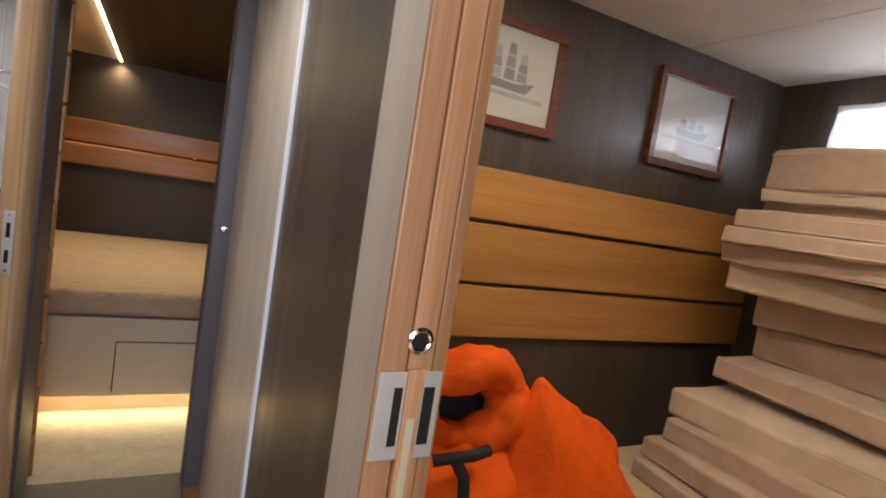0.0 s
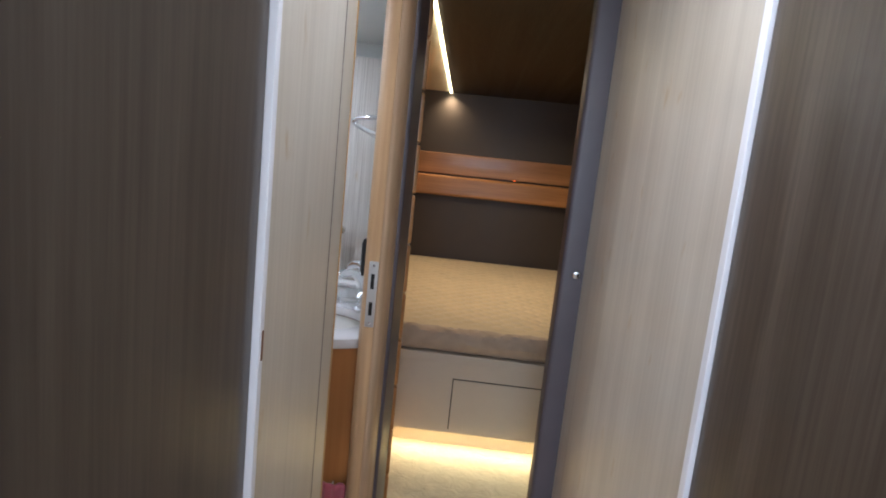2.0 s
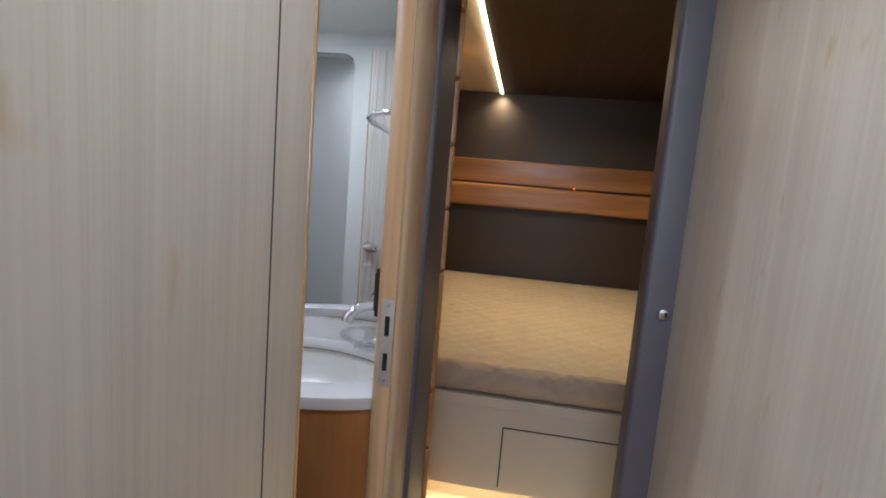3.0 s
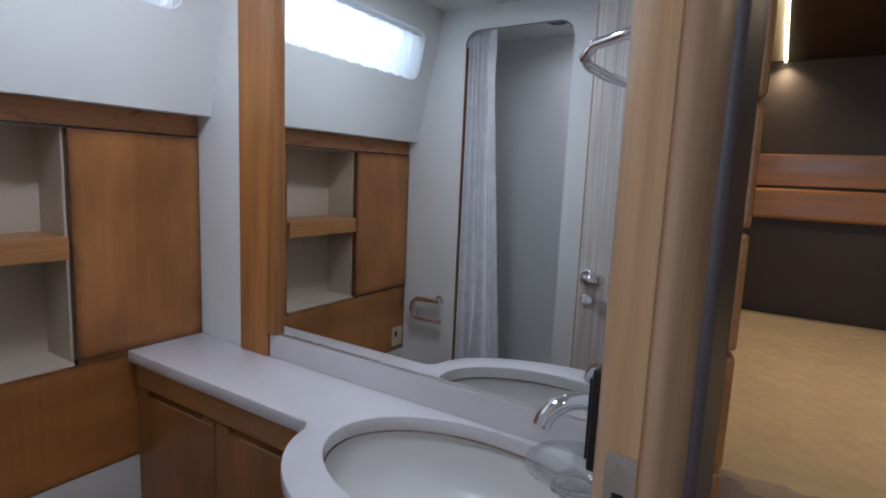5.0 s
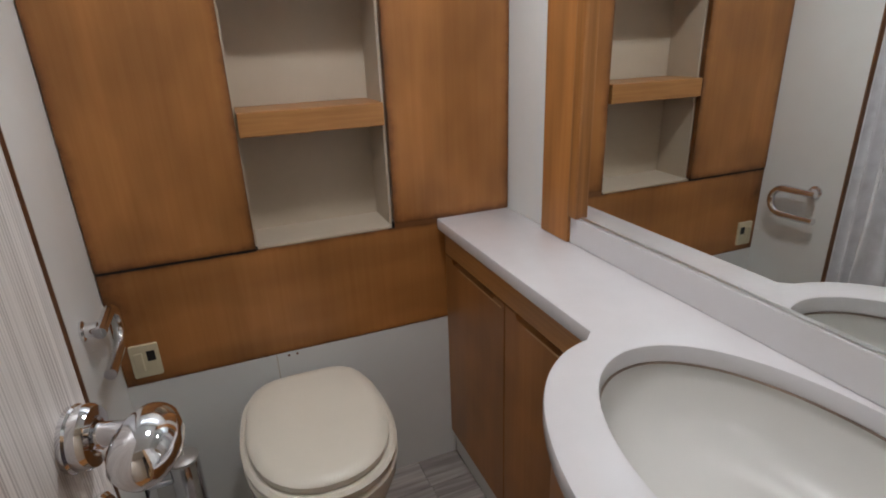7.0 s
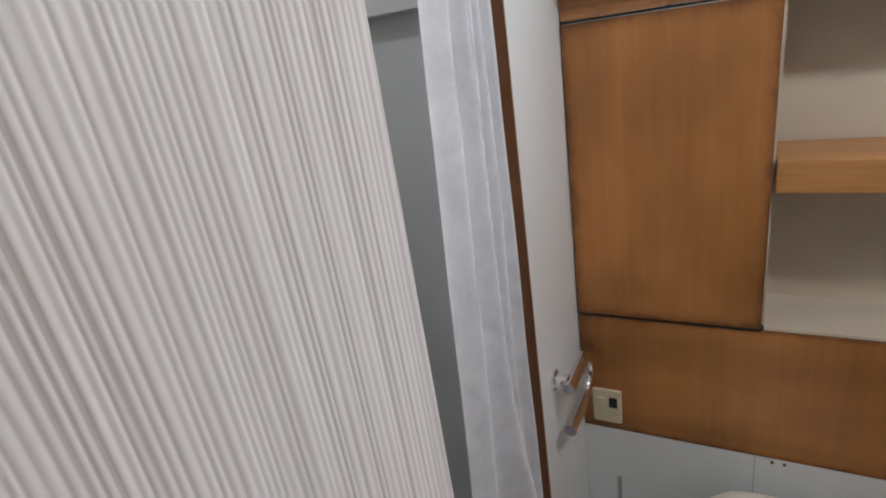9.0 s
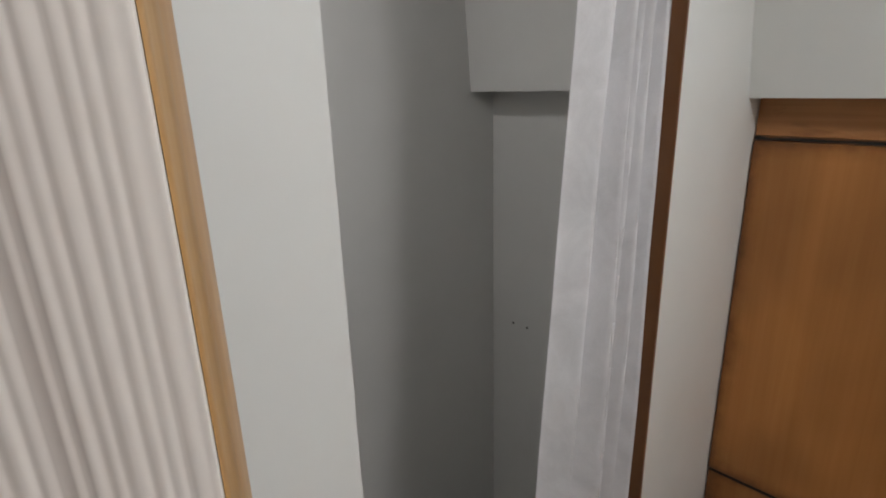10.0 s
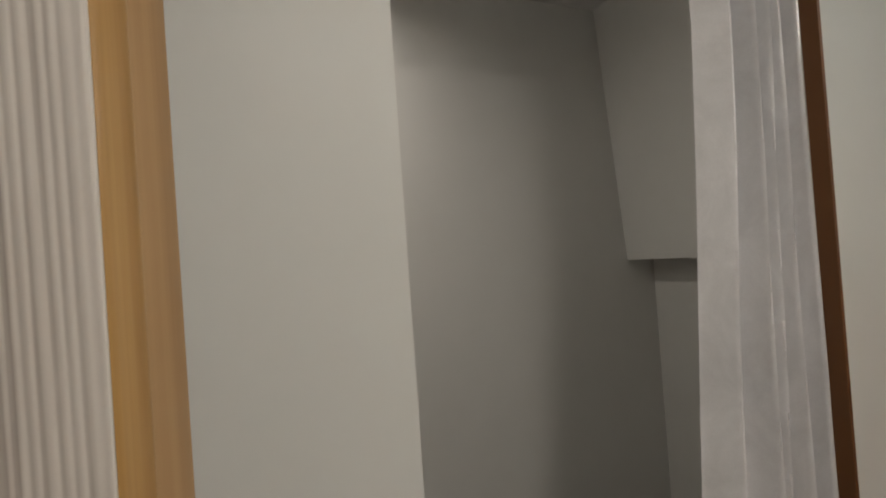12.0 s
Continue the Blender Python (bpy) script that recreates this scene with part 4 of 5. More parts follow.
def soap_dish():
    d = thing("soap_dish", "clear glass soap dish in a chrome wall holder", "soap dish", (-0.575, 2.47, 0.90))
    part("glass_bowl", lathe([(0.006, 0.0), (0.03, 0.0), (0.045, 0.005), (0.066, 0.019), (0.081, 0.027), (0.086, 0.030), (0.085, 0.0335), (0.079, 0.033), (0.062, 0.024), (0.040, 0.009), (0.028, 0.005), (0.006, 0.005)], 40, (-0.572, 2.455, 0.929), 0.90, 0.90), DISH, d, "ribbed clear glass bowl", True)
    part("glass_foot", lathe([(0.004, 0), (0.026, 0.0), (0.030, 0.006), (0.022, 0.014), (0.004, 0.014)], 32, (-0.572, 2.455, 0.914)), DISH, d, "", True)
    ring = [(-0.572 + 0.034 * math.cos(radians(a)), 2.455 + 0.034 * math.sin(radians(a)), 0.924) for a in range(0, 361, 15)]
    part("holder_ring", tube(ring, 0.003, 8), CHROME, d, "", True)
    part("bracket", tube([(-0.4865, 2.455, 0.924), (-0.538, 2.455, 0.924)], 0.005, 10), CHROME, d, "", True)
    return d


soap_dish()


def black_holder():
    h = thing("black_hook", "black plastic clip on the bathroom side of the post", "hook", (-0.49, 2.28, 1.13))
    part("clip_body", box(-0.502, -0.4915, 2.256, 2.286, 1.070, 1.188, 0.005, 3), BLACK, h)
    part("clip_face", box(-0.505, -0.5022, 2.259, 2.282, 1.082, 1.176, 0.002), BLACK, h)
    return h


black_holder()


def mirror():
    m = thing("mirror", "large frameless bathroom mirror beside an oak post", "mirror", (-1.0, 2.69, 0.92))
    part("mirror_glass", box(-1.5075, -0.489, 2.692, 2.699, 0.9225, 2.092, 0.001), MIRROR, m)
    part("edge_line", box(-1.5075, -0.489, 2.6865, 2.6918, 0.9225, 0.9255, 0), STEEL, m, "dark mirror edge")
    p = thing("mirror_post", "upright orange oak post between worktop and ceiling", "post", (-1.6, 2.67, 0.85), kind="structure")
    part("post_board", box(-1.662, -1.542, 2.678, 2.699, 0.8543, 2.094, 0.003), OAK, p)
    part("post_bead", box(-1.5415, -1.508, 2.674, 2.699, 0.9225, 2.094, 0.004), OAK, p, "oak bead beside the mirror")
    return m


mirror()


def toilet():
    t = thing("toilet", "cream marine toilet with a closed lid", "toilet", (-1.65, 2.03, 0))

    def outline(grow, back=-1.81, front=-1.372, w=0.166, n=48):
        pts = []
        cx = -1.60
        for i in range(n):
            a = 2 * math.pi * i / n
            c, s = math.cos(a), math.sin(a)
            e = 4.5 if c < 0 else 2.3
            r = (abs(c) ** e + abs(s) ** e) ** (-1 / e)
            lx = (front - cx) if c > 0 else (cx - back)
            wy = w * (1.0 - 0.14 * max(0.0, -c) ** 1.5)
            pts.append((cx + (lx + grow) * c * r, 2.03 + (wy + grow) * s * r))
        return pts

    def loft(levels):
        bm = bmesh.new()
        rings = [[bm.verts.new((x, y, z)) for x, y in outline(g, *rest)] for z, g, *rest in levels]
        for a, b in zip(rings, rings[1:]):
            for i in range(len(a)):
                bm.faces.new((a[i], a[(i + 1) % len(a)], b[(i + 1) % len(a)], b[i]))
        bm.faces.new(rings[0])
        bm.faces.new(rings[-1])
        return bm

    part("bowl", loft([(0.0, -0.055), (0.02, -0.05), (0.12, -0.075), (0.24, -0.06), (0.34, -0.018), (0.41, 0.008), (0.445, 0.012), (0.455, 0.004)]), CERAMIC, t, "glazed cream bowl", True)
    part("seat", loft([(0.4555, 0.002), (0.459, 0.010), (0.474, 0.012), (0.481, 0.004)]), LID, t, "", True)
    part("lid", loft([(0.4815, -0.010), (0.486, -0.004), (0.499, -0.004), (0.507, -0.012), (0.511, -0.03), (0.5125, -0.09)]), LID, t, "cream plastic lid", True)
    for y in (1.95, 2.12):
        part("hinge", tube([(-1.815, y - 0.02, 0.470), (-1.815, y + 0.02, 0.470)], 0.009), LID, t, "", True)
    return t


toilet()


def paper_holder():
    h = thing("paper_holder", "chrome wall-mounted toilet paper holder", "paper holder", (-1.74, 1.6, 0.74))
    p = [(-1.655, 1.637, 0.800), (-1.70, 1.637, 0.800), (-1.755, 1.637, 0.799)]
    p += [(-1.765 - 0.047 * math.sin(radians(a)), 1.637, 0.752 + 0.047 * math.cos(radians(a))) for a in range(0, 181, 20)]
    p += [(-1.70, 1.637, 0.706), (-1.645, 1.637, 0.708)]
    part("bar", tube(p, 0.0125, 14), CHROME, h, "", True)
    part("bracket", tube([(-1.680, 1.6005, 0.800), (-1.680, 1.630, 0.800)], 0.015, 16), CHROME, h, "", True)
    part("flange", lathe([(0.022, 0), (0.022, 0.004), (0.016, 0.008), (0.008, 0.008)], 24), CHROME, h, "", True, True).matrix_basis = BASE[h.name].inverted() @ pose(-1.680, 1.6002, 0.800, -90, 0, 0)
    return h


paper_holder()


def socket():
    s = thing("wall_socket", "ivory double switch and socket plate", "socket", (-1.88, 1.66, 0.60))
    part("plate", prism(rounded(1.627, 1.693, 0.556, 0.646, 0.004, 3), "x", -1.883, -1.874, bevel=0.0015), IVORY, s)
    part("rocker", box(-1.874, -1.870, 1.635, 1.655, 0.575, 0.626, 0.0015), IVORY, s)
    part("outlet", box(-1.874, -1.8732, 1.665, 1.684, 0.60, 0.628, 0), BLACK, s, "black outlet")
    part("outlet_base", box(-1.874, -1.8725, 1.664, 1.685, 0.575, 0.597, 0.001), IVORY, s)
    return s


socket()


def toilet_brush():
    b = thing("toilet_brush", "steel toilet brush in a wall-mounted holder", "toilet brush", (-1.79, 1.70, 0.085))
    c = (-1.79, 1.70, 0.085)
    part("holder", lathe([(0.034, 0), (0.037, 0.004), (0.037, 0.255), (0.035, 0.258)], 28, c), CHROME, b, "polished steel holder", True)
    part("cap", lathe([(0.039, 0.2582), (0.039, 0.266), (0.030, 0.272), (0.006, 0.274)], 28, c), STEEL, b, "", True)
    part("handle", tube([(c[0], c[1], c[2] + 0.272), (c[0], c[1], c[2] + 0.385)], 0.005, 10), STEEL, b, "", True)
    part("bracket", tube([(c[0], 1.6005, 0.285), (c[0], c[1] - 0.036, 0.285)], 0.008, 12), CHROME, b, "", True)
    part("bracket_plate", box(c[0] - 0.014, c[0] + 0.014, 1.6003, 1.606, 0.262, 0.308, 0.002), BLACK, b, "dark wall plate")
    return b


toilet_brush()


def shower_curtain():
    c = thing("shower_curtain", "white satin shower curtain drawn to one side", "curtain", (-1.5, 1.5, 0.1))
    bm = bmesh.new()
    n, m = 160, 60
    rows = []
    for j in range(m + 1):
        z = 0.10 + (2.03 - 0.10) * j / m
        k = 1 - j / m
        x0, x1 = -1.5922, -1.503 + 0.14 * k + 0.02 * max(0.0, 1 - k / 0.12)
        row = []
        for i in range(n + 1):
            u = i / n
            y = 1.528 + 0.052 * math.exp(-u / 0.05) + 0.004 * noise.noise(Vector((u * 5, k * 6, 3))) + 0.006 * math.sin(9 * u + 2 * k)
            for at, slant, wide, high in ((0.17, 0.03, 0.055, 0.040), (0.36, 0.13, 0.055, 0.048), (0.60, -0.16, 0.060, 0.052), (0.84, 0.05, 0.085, 0.034)):
                d = abs(u - at - slant * k - 0.02 * math.sin(5 * k + 9 * at)) / wide
                y += high * math.exp(-d ** 1.4)
            x = x0 + (x1 - x0) * u
            row.append(bm.verts.new((x, y, z)))
        rows.append(row)
    for a, b in zip(rows, rows[1:]):
        for i in range(n):
            bm.faces.new((a[i], a[i + 1], b[i + 1], b[i]))
    ob = part("cloth", bm, CURTAIN, c, "", True)
    s = ob.modifiers.new("thickness", "SOLIDIFY")
    s.thickness = 0.0015
    part("curtain_rail", tube([(-1.9, 1.548, 2.04), (-1.0, 1.548, 2.04)], 0.008), STEEL, c, "", True)
    return c


shower_curtain()
sh = thing("screw_hole", "two small dark screw holes in the shower wall", "hole", (-1.934, 1.10, 0.965))
for y in (1.083, 1.127):
    part("hole", lathe([(0.003, 0), (0.003, 0.001)], 10), DARK_GAP, sh, local=True).matrix_basis = pose(0.0, y - 1.10, 0.0, 0, 90, 0)


# ---- berth cabin things ----
def berth():
    b = thing("berth", "built-in berth with a cream drawer front", "bed", (0.0, 4.2, 0))
    part("front_panel", box(-0.62, 1.19, 3.175, 3.20, 0.12, 0.488, 0.003), PANEL_CREAM, b)
    part("top_rail", box(-0.62, 1.19, 3.165, 3.20, 0.4885, 0.533, 0.004), PANEL_CREAM, b, "cream rail above the drawer")
    part("drawer_gap", joined(box(-0.175, 0.62, 3.1738, 3.1748, 0.404, 0.409, 0), box(-0.175, -0.170, 3.1738, 3.1748, 0.140, 0.409, 0)), DARK_GAP, b)
    part("drawer_front", box(-0.169, 0.62, 3.1715, 3.1748, 0.142, 0.4035, 0.0015), PANEL_CREAM, b, "cream drawer front")
    part("plinth", box(-0.55, 1.19, 3.29, 3.32, 0.0045, 0.12, 0), PANEL_CREAM, b)
    part("base_board", box(-0.62, 1.19, 3.2005, 5.39, 0.125, 0.53, 0), PANEL_CREAM, b)
    part("light_strip", box(-0.50, 0.62, 3.205, 3.215, 0.112, 0.1195, 0), LED_LOW, b, "warm light strip under the berth")
    return b


berth()


def mattress():
    m = thing("mattress", "cream quilted mattress on the berth", "mattress", (0.2, 4.2, 0.50))
    bm = prism([(-0.485, 3.182), (1.18, 3.182), (1.18, 5.38), (-0.885, 5.38)], "z", 0.5335, 0.662, bevel=0.045)
    part("mattress_body", bm, MATTRESS, m, "", True)
    bm = bmesh.new()
    rows = []
    for j in range(9):
        a = radians(-80 + 190 * j / 8)
        row = []
        for i in range(150):
            u = i / 149
            x = -0.480 + 1.655 * u
            crumple = 0.012 * noise.noise(Vector((x * 9, j * 0.5, 1))) + 0.009 * (1 - 2 * abs(noise.noise(Vector((x * 16 + j * 0.55, j * 0.35, 5)))))
            q = 0.006 * abs(math.sin(math.pi * (x / 0.105 + j / 5))) * abs(math.sin(math.pi * (x / 0.105 - j / 5)))
            r = 0.035 + crumple + q
            row.append(bm.verts.new((x, 3.198 - r * math.cos(a), 0.601 + (0.066 if a < 0 else 0.058) * math.sin(a) + crumple * 0.6)))
        rows.append(row)
    for a, b in zip(rows, rows[1:]):
        for i in range(149):
            bm.faces.new((a[i], a[i + 1], b[i + 1], b[i]))
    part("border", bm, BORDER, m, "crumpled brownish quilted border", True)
    bm = bmesh.new()
    # raised quilting: diamond pillows over the top
    n = 0
    s = 0.105
    for i in range(-8, 18):
        for j in range(0, 42):
            cx = -0.5 + i * s + (s / 2 if j % 2 else 0)
            cy = 3.29 + j * s / 2
            if cx < -0.42 - (cy - 3.2) * 0.17 or cx > 1.10 or cy > 5.3:
                continue
            h = s / 2 - 0.003
            top = bm.verts.new((cx, cy, 0.6665))
            ring = [bm.verts.new((cx + dx * h, cy + dy * h, 0.6595)) for dx, dy in ((1, 0), (0, 1), (-1, 0), (0, -1))]
            midr = [bm.verts.new((cx + dx * h * 0.33, cy + dy * h * 0.33, 0.666)) for dx, dy in ((1, 1), (-1, 1), (-1, -1), (1, -1))]
            for k in range(4):
                bm.faces.new((ring[k], ring[(k + 1) % 4], midr[k]))
                bm.faces.new((ring[(k + 1) % 4], midr[(k + 1) % 4], midr[k]))
                bm.faces.new((midr[k], midr[(k + 1) % 4], top))
    tagged(part("quilting", bm, MATTRESS, m, "diamond quilting", True), kind="stuff")
    return m


mattress()


def head_boards():
    r = thing("head_rail", "two orange oak rails across the berth head wall", "rail", (0, 5.39, 1.2), kind="structure")
    part("rail", box(-0.95, 1.19, 5.365, 5.399, 1.402, 1.582, 0.006), OAK_X, r)
    part("shelf_rail", box(-0.95, 1.19, 5.30, 5.399, 1.215, 1.388, 0.025, 4), OAK_X, r, "rounded oak shelf rail")
    part("pilot_light", lathe([(0.004, 0), (0.004, 0.003)], 10), RED_LED, r, "small red pilot light", local=True).matrix_basis = BASE[r.name].inverted() @ pose(0.168, 5.364, 1.402, 90, 0, 0)
    return r


head_boards()


def led_strip():
    l = thing("ceiling_light_strip", "warm ceiling light strip in an aluminium channel", "light strip", (-0.43, 4.0, 2.1))
    part("channel", prism([(-0.4175, 2.58), (-0.4025, 2.58), (-0.4498, 5.39), (-0.4648, 5.39)], "z", 2.0995, 2.1148), WHITE_TRIM, l)
    part("diffuser", prism([(-0.417, 2.58), (-0.403, 2.58), (-0.4503, 5.385), (-0.4643, 5.385)], "z", 2.093, 2.0992), LED, l, "glowing diffuser")
    return l


led_strip()


# ---- side cabin things ----
def wall_boards():
    for z0, z1 in ((1.333, 1.512), (1.112, 1.319), (0.912, 1.098)):
        w = thing("wall_board", "orange oak board on the dark cabin wall", "board", (1.4, 1.69, z0), group="side cabin wall boards")
        part("board", box(0.36, 2.47, 1.672, 1.699, z0, z1, 0.006), BOARD_OAK, w)


wall_boards()


def cabin_downlight(x, y):
    l = thing("cabin_downlight", "small round lit downlight in the cabin ceiling", "downlight", (x, y, 2.14), group="cabin downlights")
    part("rim", lathe([(0.030, 0.012), (0.030, 0.002), (0.036, 0), (0.046, 0.010), (0.046, 0.012)], 28, (x, y, 2.1375), capped=False), STEEL, l, "brushed steel rim", True)
    part("lens", lathe([(0.0295, 0), (0.0295, 0.003), (0.003, 0.0035)], 24, (x, y, 2.1460)), glow("warm_downlight_lens", (1.0, 0.80, 0.55), 9.0), l, "glowing lens", True)


cabin_downlight(0.9, 0.9)
cabin_downlight(1.35, 0.75)


def picture(x0, x1, z0, z1, kind):
    p = thing("framed_picture", "mahogany framed ship print behind glass", "picture", ((x0 + x1) / 2, 1.69, z0), group="side cabin pictures")
    w = 0.032
    part("frame_top", box(x0, x1, 1.674, 1.699, z1 - w, z1, 0.003), MAHOGANY, p)
    part("frame_bottom", box(x0, x1, 1.674, 1.699, z0, z0 + w, 0.003), MAHOGANY, p)
    part("frame_side", box(x0, x0 + w, 1.6745, 1.699, z0 + w, z1 - w, 0.003), MAHOGANY, p)
    part("frame_side", box(x1 - w, x1, 1.6745, 1.699, z0 + w, z1 - w, 0.003), MAHOGANY, p)
    part("mount", box(x0 + w, x1 - w, 1.689, 1.698, z0 + w, z1 - w, 0), PAPER, p, "white mount")
    cx, cz = (x0 + x1) / 2, (z0 + z1) / 2
    hull = [(cx - 0.10, cz - 0.02), (cx - 0.085, cz - 0.05), (cx + 0.075, cz - 0.055), (cx + 0.11, cz - 0.015), (cx + 0.03, cz - 0.028)]
    part("print_hull", prism(hull, "y", 1.6888, 1.6884), INK, p, "grey ship print")
    for k, dx in enumerate((-0.055, 0.0, 0.052)):
        h = (0.115, 0.135, 0.105)[k] * (1.0 if kind else 0.5)
        for row in range(3 if kind else 2):
            z = cz - 0.018 + row * h / 3.2
            w2 = 0.024 - 0.004 * row
            part("print_sail", prism([(cx + dx - w2, z), (cx + dx + w2 * 0.9, z - 0.002), (cx + dx + w2 * 0.75, z + h / 3.8), (cx + dx - w2 * 0.8, z + h / 3.6)], "y", 1.6887, 1.6885), INK if (row + k) % 2 else INK_PALE, p)
    part("print_water", prism([(x0 + w + 0.03, cz - 0.075), (x1 - w - 0.03, cz - 0.08), (x1 - w - 0.04, cz - 0.064), (x0 + w + 0.05, cz - 0.060)], "y", 1.6887, 1.6885), INK_PALE, p)
    pane = part("pane", box(x0 + w, x1 - w, 1.684, 1.686, z0 + w, z1 - w, 0), GLASS, p, "glass pane")
    pane.visible_shadow = False
    return p


picture(0.76, 1.195, 1.654, 2.022, 1)
picture(1.674, 2.148, 1.654, 2.046, 0)


def side_window():
    w = thing("window_2", "side cabin hull window with a white curtain", "window", (2.5, 0.86, 1.87), kind="structure")
    part("window_frame", prism(rounded(0.296, 1.424, 1.716, 2.024, 0.054, 6), "x", 2.49, 2.478, [rounded(0.325, 1.395, 1.745, 1.995, 0.04, 6)]), WHITE_TRIM, w)
    bm = bmesh.new()
    n, m = 110, 8
    cols = []
    for i in range(n + 1):
        y = 0.30 + 1.13 * i / n
        col = []
        for j in range(m + 1):
            z = 1.70 + 0.33 * j / m
            f = 0.022 * noise.noise(Vector((y * 11 + z * 4, z * 3, 2))) + 0.012 * noise.noise(Vector((y * 26 - z * 9, z * 5, 7))) - 0.018 * (1 - j / m)
            col.append(bm.verts.new((2.452 + f, y, z)))
        cols.append(col)
    for a, b in zip(cols, cols[1:]):
        for j in range(m):
            bm.faces.new((a[j], b[j], b[j + 1], a[j + 1]))
    part("window_curtain", bm, DENSE, w, "crumpled white curtain", True)
    return w


side_window()


def bunk():
    b = thing("side_bunk", "cream mattress on the side cabin bunk", "bed", (1.6, 0.9, 0))
    part("bunk_base", box(0.75, 2.47, -0.9, 1.66, 0.0, 0.34, 0.01), PANEL_CREAM, b)
    part("bunk_mattress", box(0.74, 2.47, -0.9, 1.66, 0.3405, 0.46, 0.035, 4), MATTRESS, b, "cream mattress")
    return b


bunk()


def cushion_bm(lx, ly, h, seed, soft=0.03):
    bm = box(-lx / 2, lx / 2, -ly / 2, ly / 2, 0, h, 0)
    bmesh.ops.subdivide_edges(bm, edges=bm.edges[:], cuts=7, use_grid_fill=True)
    bmesh.ops.bevel(bm, geom=[e for e in bm.edges if len(e.link_faces) == 2 and e.calc_face_angle(0) > 1.0], offset=soft, segments=3, profile=0.5, affect="EDGES", clamp_overlap=True)
    for v in bm.verts:
        n = noise.noise_vector(Vector((v.co.x * 5 + seed * 3.1, v.co.y * 5, v.co.z * 7 + seed)))
        puff = max(0.0, 1 - (2 * v.co.x / lx) ** 4) * max(0.0, 1 - (2 * v.co.y / ly) ** 4)
        v.co += n * 0.013 + Vector((0, 0, 0.010 * noise.noise(Vector((v.co.x * 2.3 + seed, v.co.y * 2.3, seed)))))
        if h * 0.7 < v.co.z:
            v.co.z += 0.006 * puff
    return bm


def cushion_stack():
    rnd = random.Random(4)
    rows = ((0.462, 0.070, 1.60, 0), (0.534, 0.076, 1.65, 0), (0.612, 0.086, 1.73, 0), (0.700, 0.100, 1.82, 1), (0.802, 0.040, 2.10, 0), (0.844, 0.088, 1.98, 0), (0.934, 0.148, 2.15, 0), (1.084, 0.122, 2.18, 0), (1.208, 0.108, 2.00, 1), (1.318, 0.070, 1.90, 0), (1.390, 0.062, 1.87, 0), (1.454, 0.064, 1.98, 0), (1.520, 0.050, 2.10, 0), (1.572, 0.042, 2.08, 1), (1.616, 0.160, 2.05, 0))
    for k, (z, h, x, pale) in enumerate(rows):
        lx = min(0.78, 2.40 - x)
        c = thing("seat_cushion", "pale cream boat cushion in a tall stack" if pale else "taupe boat cushion in a tall stack", "cushion", (x + lx / 2, 0.86 + rnd.uniform(-0.03, 0.03), z), rnd.uniform(-6, 6), "stacked cushions")
        part("cushion_body", cushion_bm(lx, 1.15, h, k + 1, min(0.030, h * 0.34)), CUSHION_PALE if pale else CUSHION, c, "", True, local=True)
        for zz in (0.10, 0.90):
            pipe = [(-(lx / 2 - 0.004) * a, 0.572 * b, h * zz) for a, b in ((-1, 1), (-0.4, 1.004), (0.3, 1.003), (0.93, 1.0), (0.985, 0.985), (1, 0.93), (1.004, 0.3), (1.005, -0.4), (1, -0.93), (0.985, -0.985), (0.93, -1), (0.2, -1.003), (-1, -1))]
            part("seam_piping", tube(pipe, 0.0035, 6), CUSHION if pale else CUSHION_PALE, c, "", True, local=True)


cushion_stack()


def blob(centre, radii, seed, rough=0.16):
    bm = bmesh.new()
    bmesh.ops.create_icosphere(bm, subdivisions=4, radius=1.0)
    for v in bm.verts:
        d = v.co.normalized()
        n = noise.noise(d * 1.7 + Vector((seed * 7.3, 0, 0))) * rough + noise.noise(d * 4.5 + Vector((seed, 3, 1))) * rough * 0.4
        p = Vector([math.copysign(abs(c) ** 0.75, c) for c in d]) * (1 + n)
        v.co = Vector(centre) + Vector((p.x * radii[0], p.y * radii[1], p.z * radii[2]))
    return bm


def draped(points, seed, wrinkle=0.012, puff=0.45):
    """Crumpled cloth over a hull of points."""
    bm = bmesh.new()
    for q in points:
        bm.verts.new(q)
    bmesh.ops.convex_hull(bm, input=bm.verts[:])
    bmesh.ops.triangulate(bm, faces=bm.faces[:])
    for _ in range(4):
        bmesh.ops.subdivide_edges(bm, edges=bm.edges[:], cuts=1, smooth=puff if _ < 2 else 0.1)
        bmesh.ops.triangulate(bm, faces=bm.faces[:])
    bmesh.ops.smooth_vert(bm, verts=bm.verts[:], factor=0.5, use_axis_x=True, use_axis_y=True, use_axis_z=True)
    bm.normal_update()
    for v in bm.verts:
        c = v.co
        n1 = 1 - abs(noise.noise(Vector((c.x * 7 + seed, c.y * 7, c.z * 3.5)))) * 2
        n2 = noise.noise(Vector((c.x * 18, c.y * 18 + seed, c.z * 9)))
        v.co = c + v.normal * (wrinkle * n1 + wrinkle * 0.4 * n2)
        v.co.z = max(v.co.z, 0.461)
    return bm


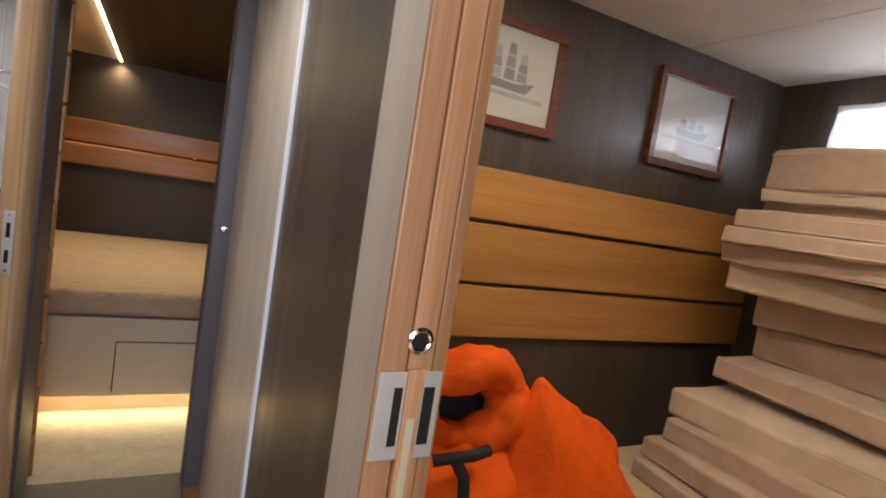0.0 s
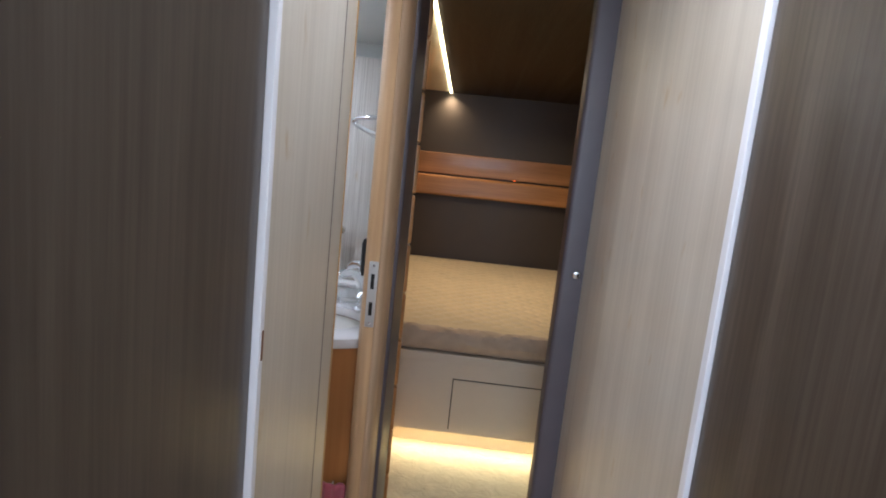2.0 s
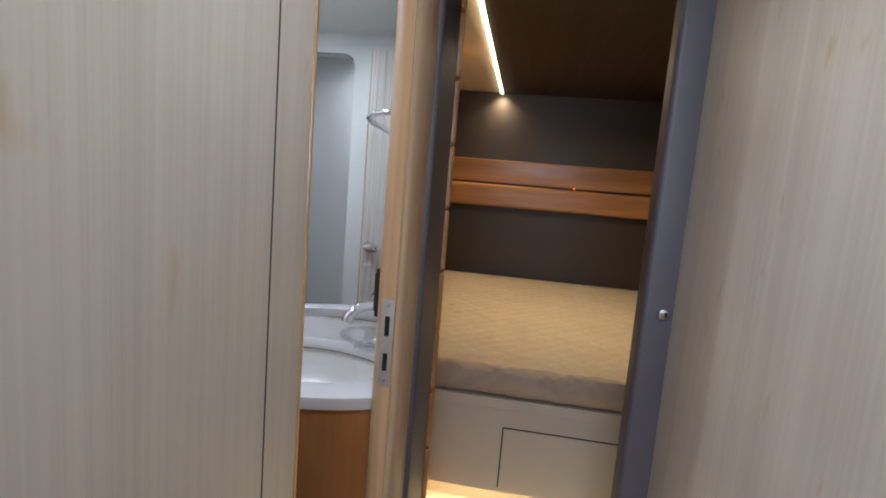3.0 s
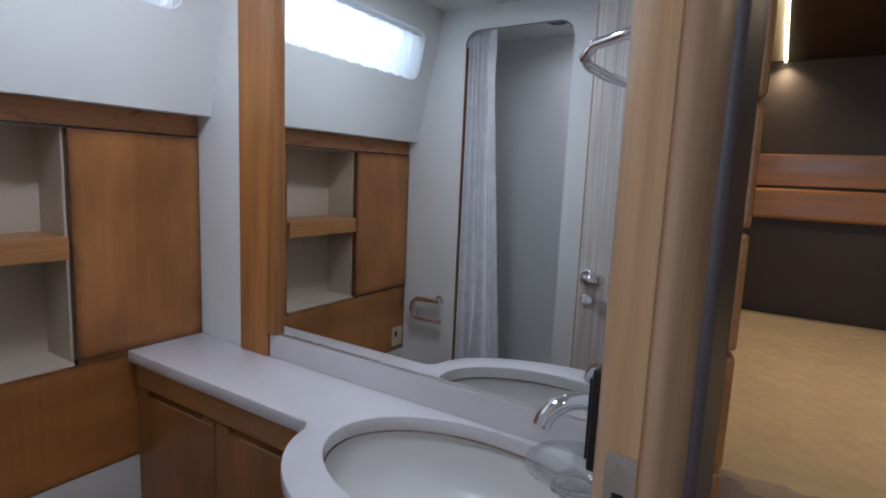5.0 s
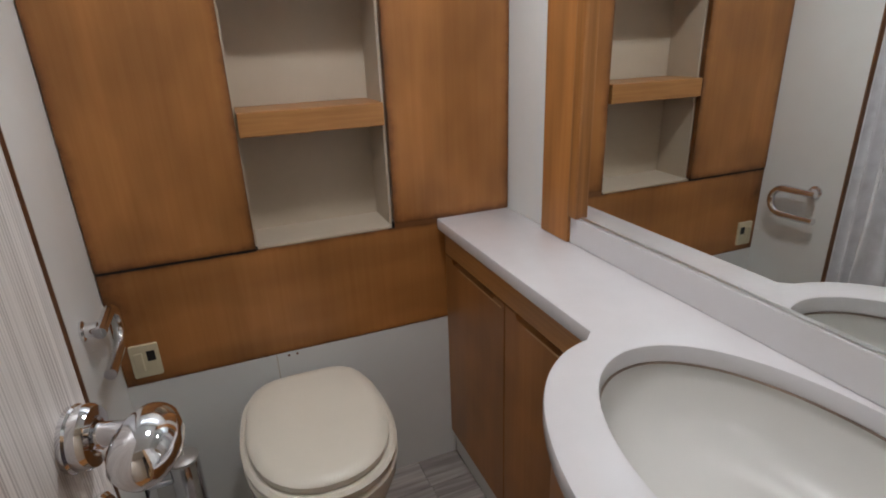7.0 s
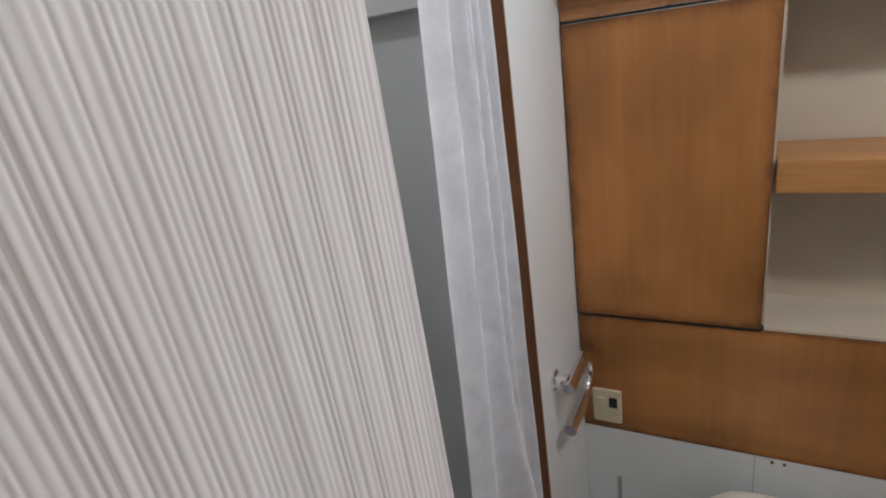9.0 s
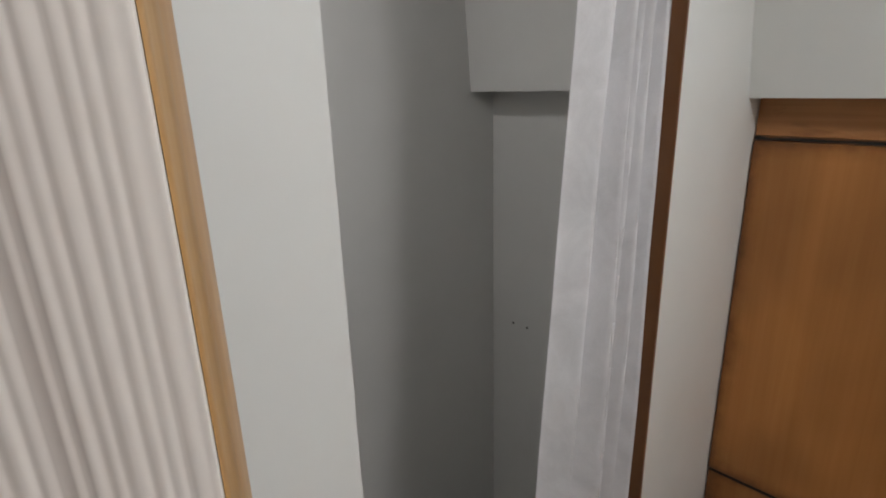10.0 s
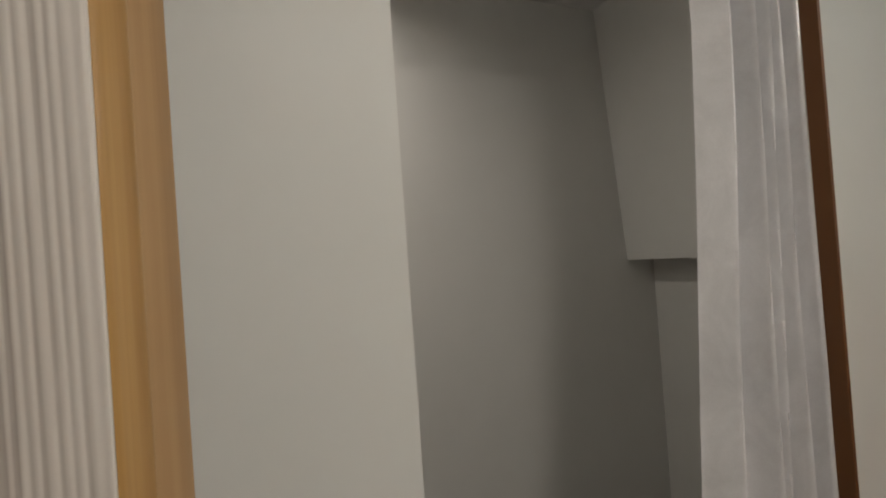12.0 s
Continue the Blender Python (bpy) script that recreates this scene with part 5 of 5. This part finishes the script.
def life_jackets():
    a = thing("life_jacket", "crumpled orange nylon life jacket with a padded collar", "life jacket", (0.70, 1.22, 0.46))
    path = [(0.680 + 0.125 * math.cos(radians(t)), 1.15 + 0.02 * math.sin(radians(3 * t)), 0.895 + 0.092 * math.sin(radians(t))) for t in range(200, -130, -11)]
    bm = tube(path, [0.030 + 0.018 * math.sin(math.pi * k / (len(path) - 1)) ** 0.5 for k in range(len(path))], 18)
    bmesh.ops.subdivide_edges(bm, edges=bm.edges[:], cuts=1, use_grid_fill=True)
    bm.normal_update()
    for v in bm.verts:
        v.co += v.normal * (0.014 * (1 - 2 * abs(noise.noise(v.co * 11))) + 0.005 * noise.noise(v.co * 30))
    part("collar", bm, VEST, a, "padded orange collar", True)
    # black pad added behind the ring so that its hole looks shaded
    part("collar_lining", blob((0.672, 1.20, 0.890), (0.085, 0.02, 0.065), 2, 0.1), VEST_DARK, a, "black pad standing in for the shade in the collar's hole", True)
    pad = [(0.50, 1.10, 0.465), (0.92, 1.08, 0.465), (0.92, 1.38, 0.465), (0.50, 1.38, 0.465), (0.52, 1.12, 0.74), (0.66, 1.10, 0.78), (0.84, 1.14, 0.80), (0.88, 1.30, 0.78), (0.55, 1.34, 0.74)]
    part("chest_pad", draped(pad, 5), VEST, a, "", True)
    part("strap", tube([(0.56, 1.066, 0.80), (0.60, 1.050, 0.812), (0.65, 1.046, 0.815), (0.70, 1.058, 0.818)], 0.014), VEST_DARK, a, "black webbing strap", True)
    part("strap", tube([(0.61, 1.050, 0.805), (0.635, 1.044, 0.765), (0.64, 1.040, 0.72), (0.655, 1.040, 0.66)], 0.014), VEST_DARK, a, "black webbing strap", True)
    b = thing("life_jacket", "orange nylon life jacket bundle with a peaked top", "life jacket", (1.02, 1.0, 0.46))
    hull = [(0.862, 1.11, 0.965), (0.885, 1.13, 0.955), (0.82, 1.10, 0.90), (0.70, 1.02, 0.465), (0.80, 0.90, 0.465), (1.20, 0.90, 0.465), (1.30, 1.02, 0.465), (1.27, 1.20, 0.465), (1.00, 1.26, 0.465), (0.80, 1.20, 0.465), (0.95, 1.11, 0.885), (1.00, 1.00, 0.78), (1.14, 1.06, 0.74), (1.19, 1.12, 0.70), (0.86, 1.00, 0.80)]
    part("vest_body", draped(hull, 3, wrinkle=0.010, puff=0.12), VEST, b, "", True)
    part("fold", draped([(0.93, 1.13, 0.885), (1.09, 1.12, 0.848), (1.165, 1.12, 0.79), (1.22, 1.14, 0.62), (1.12, 1.04, 0.66), (0.95, 1.05, 0.80), (1.08, 1.20, 0.62)], 8, wrinkle=0.006, puff=0.12), VEST, b, "", True)


life_jackets()


floor_planks()
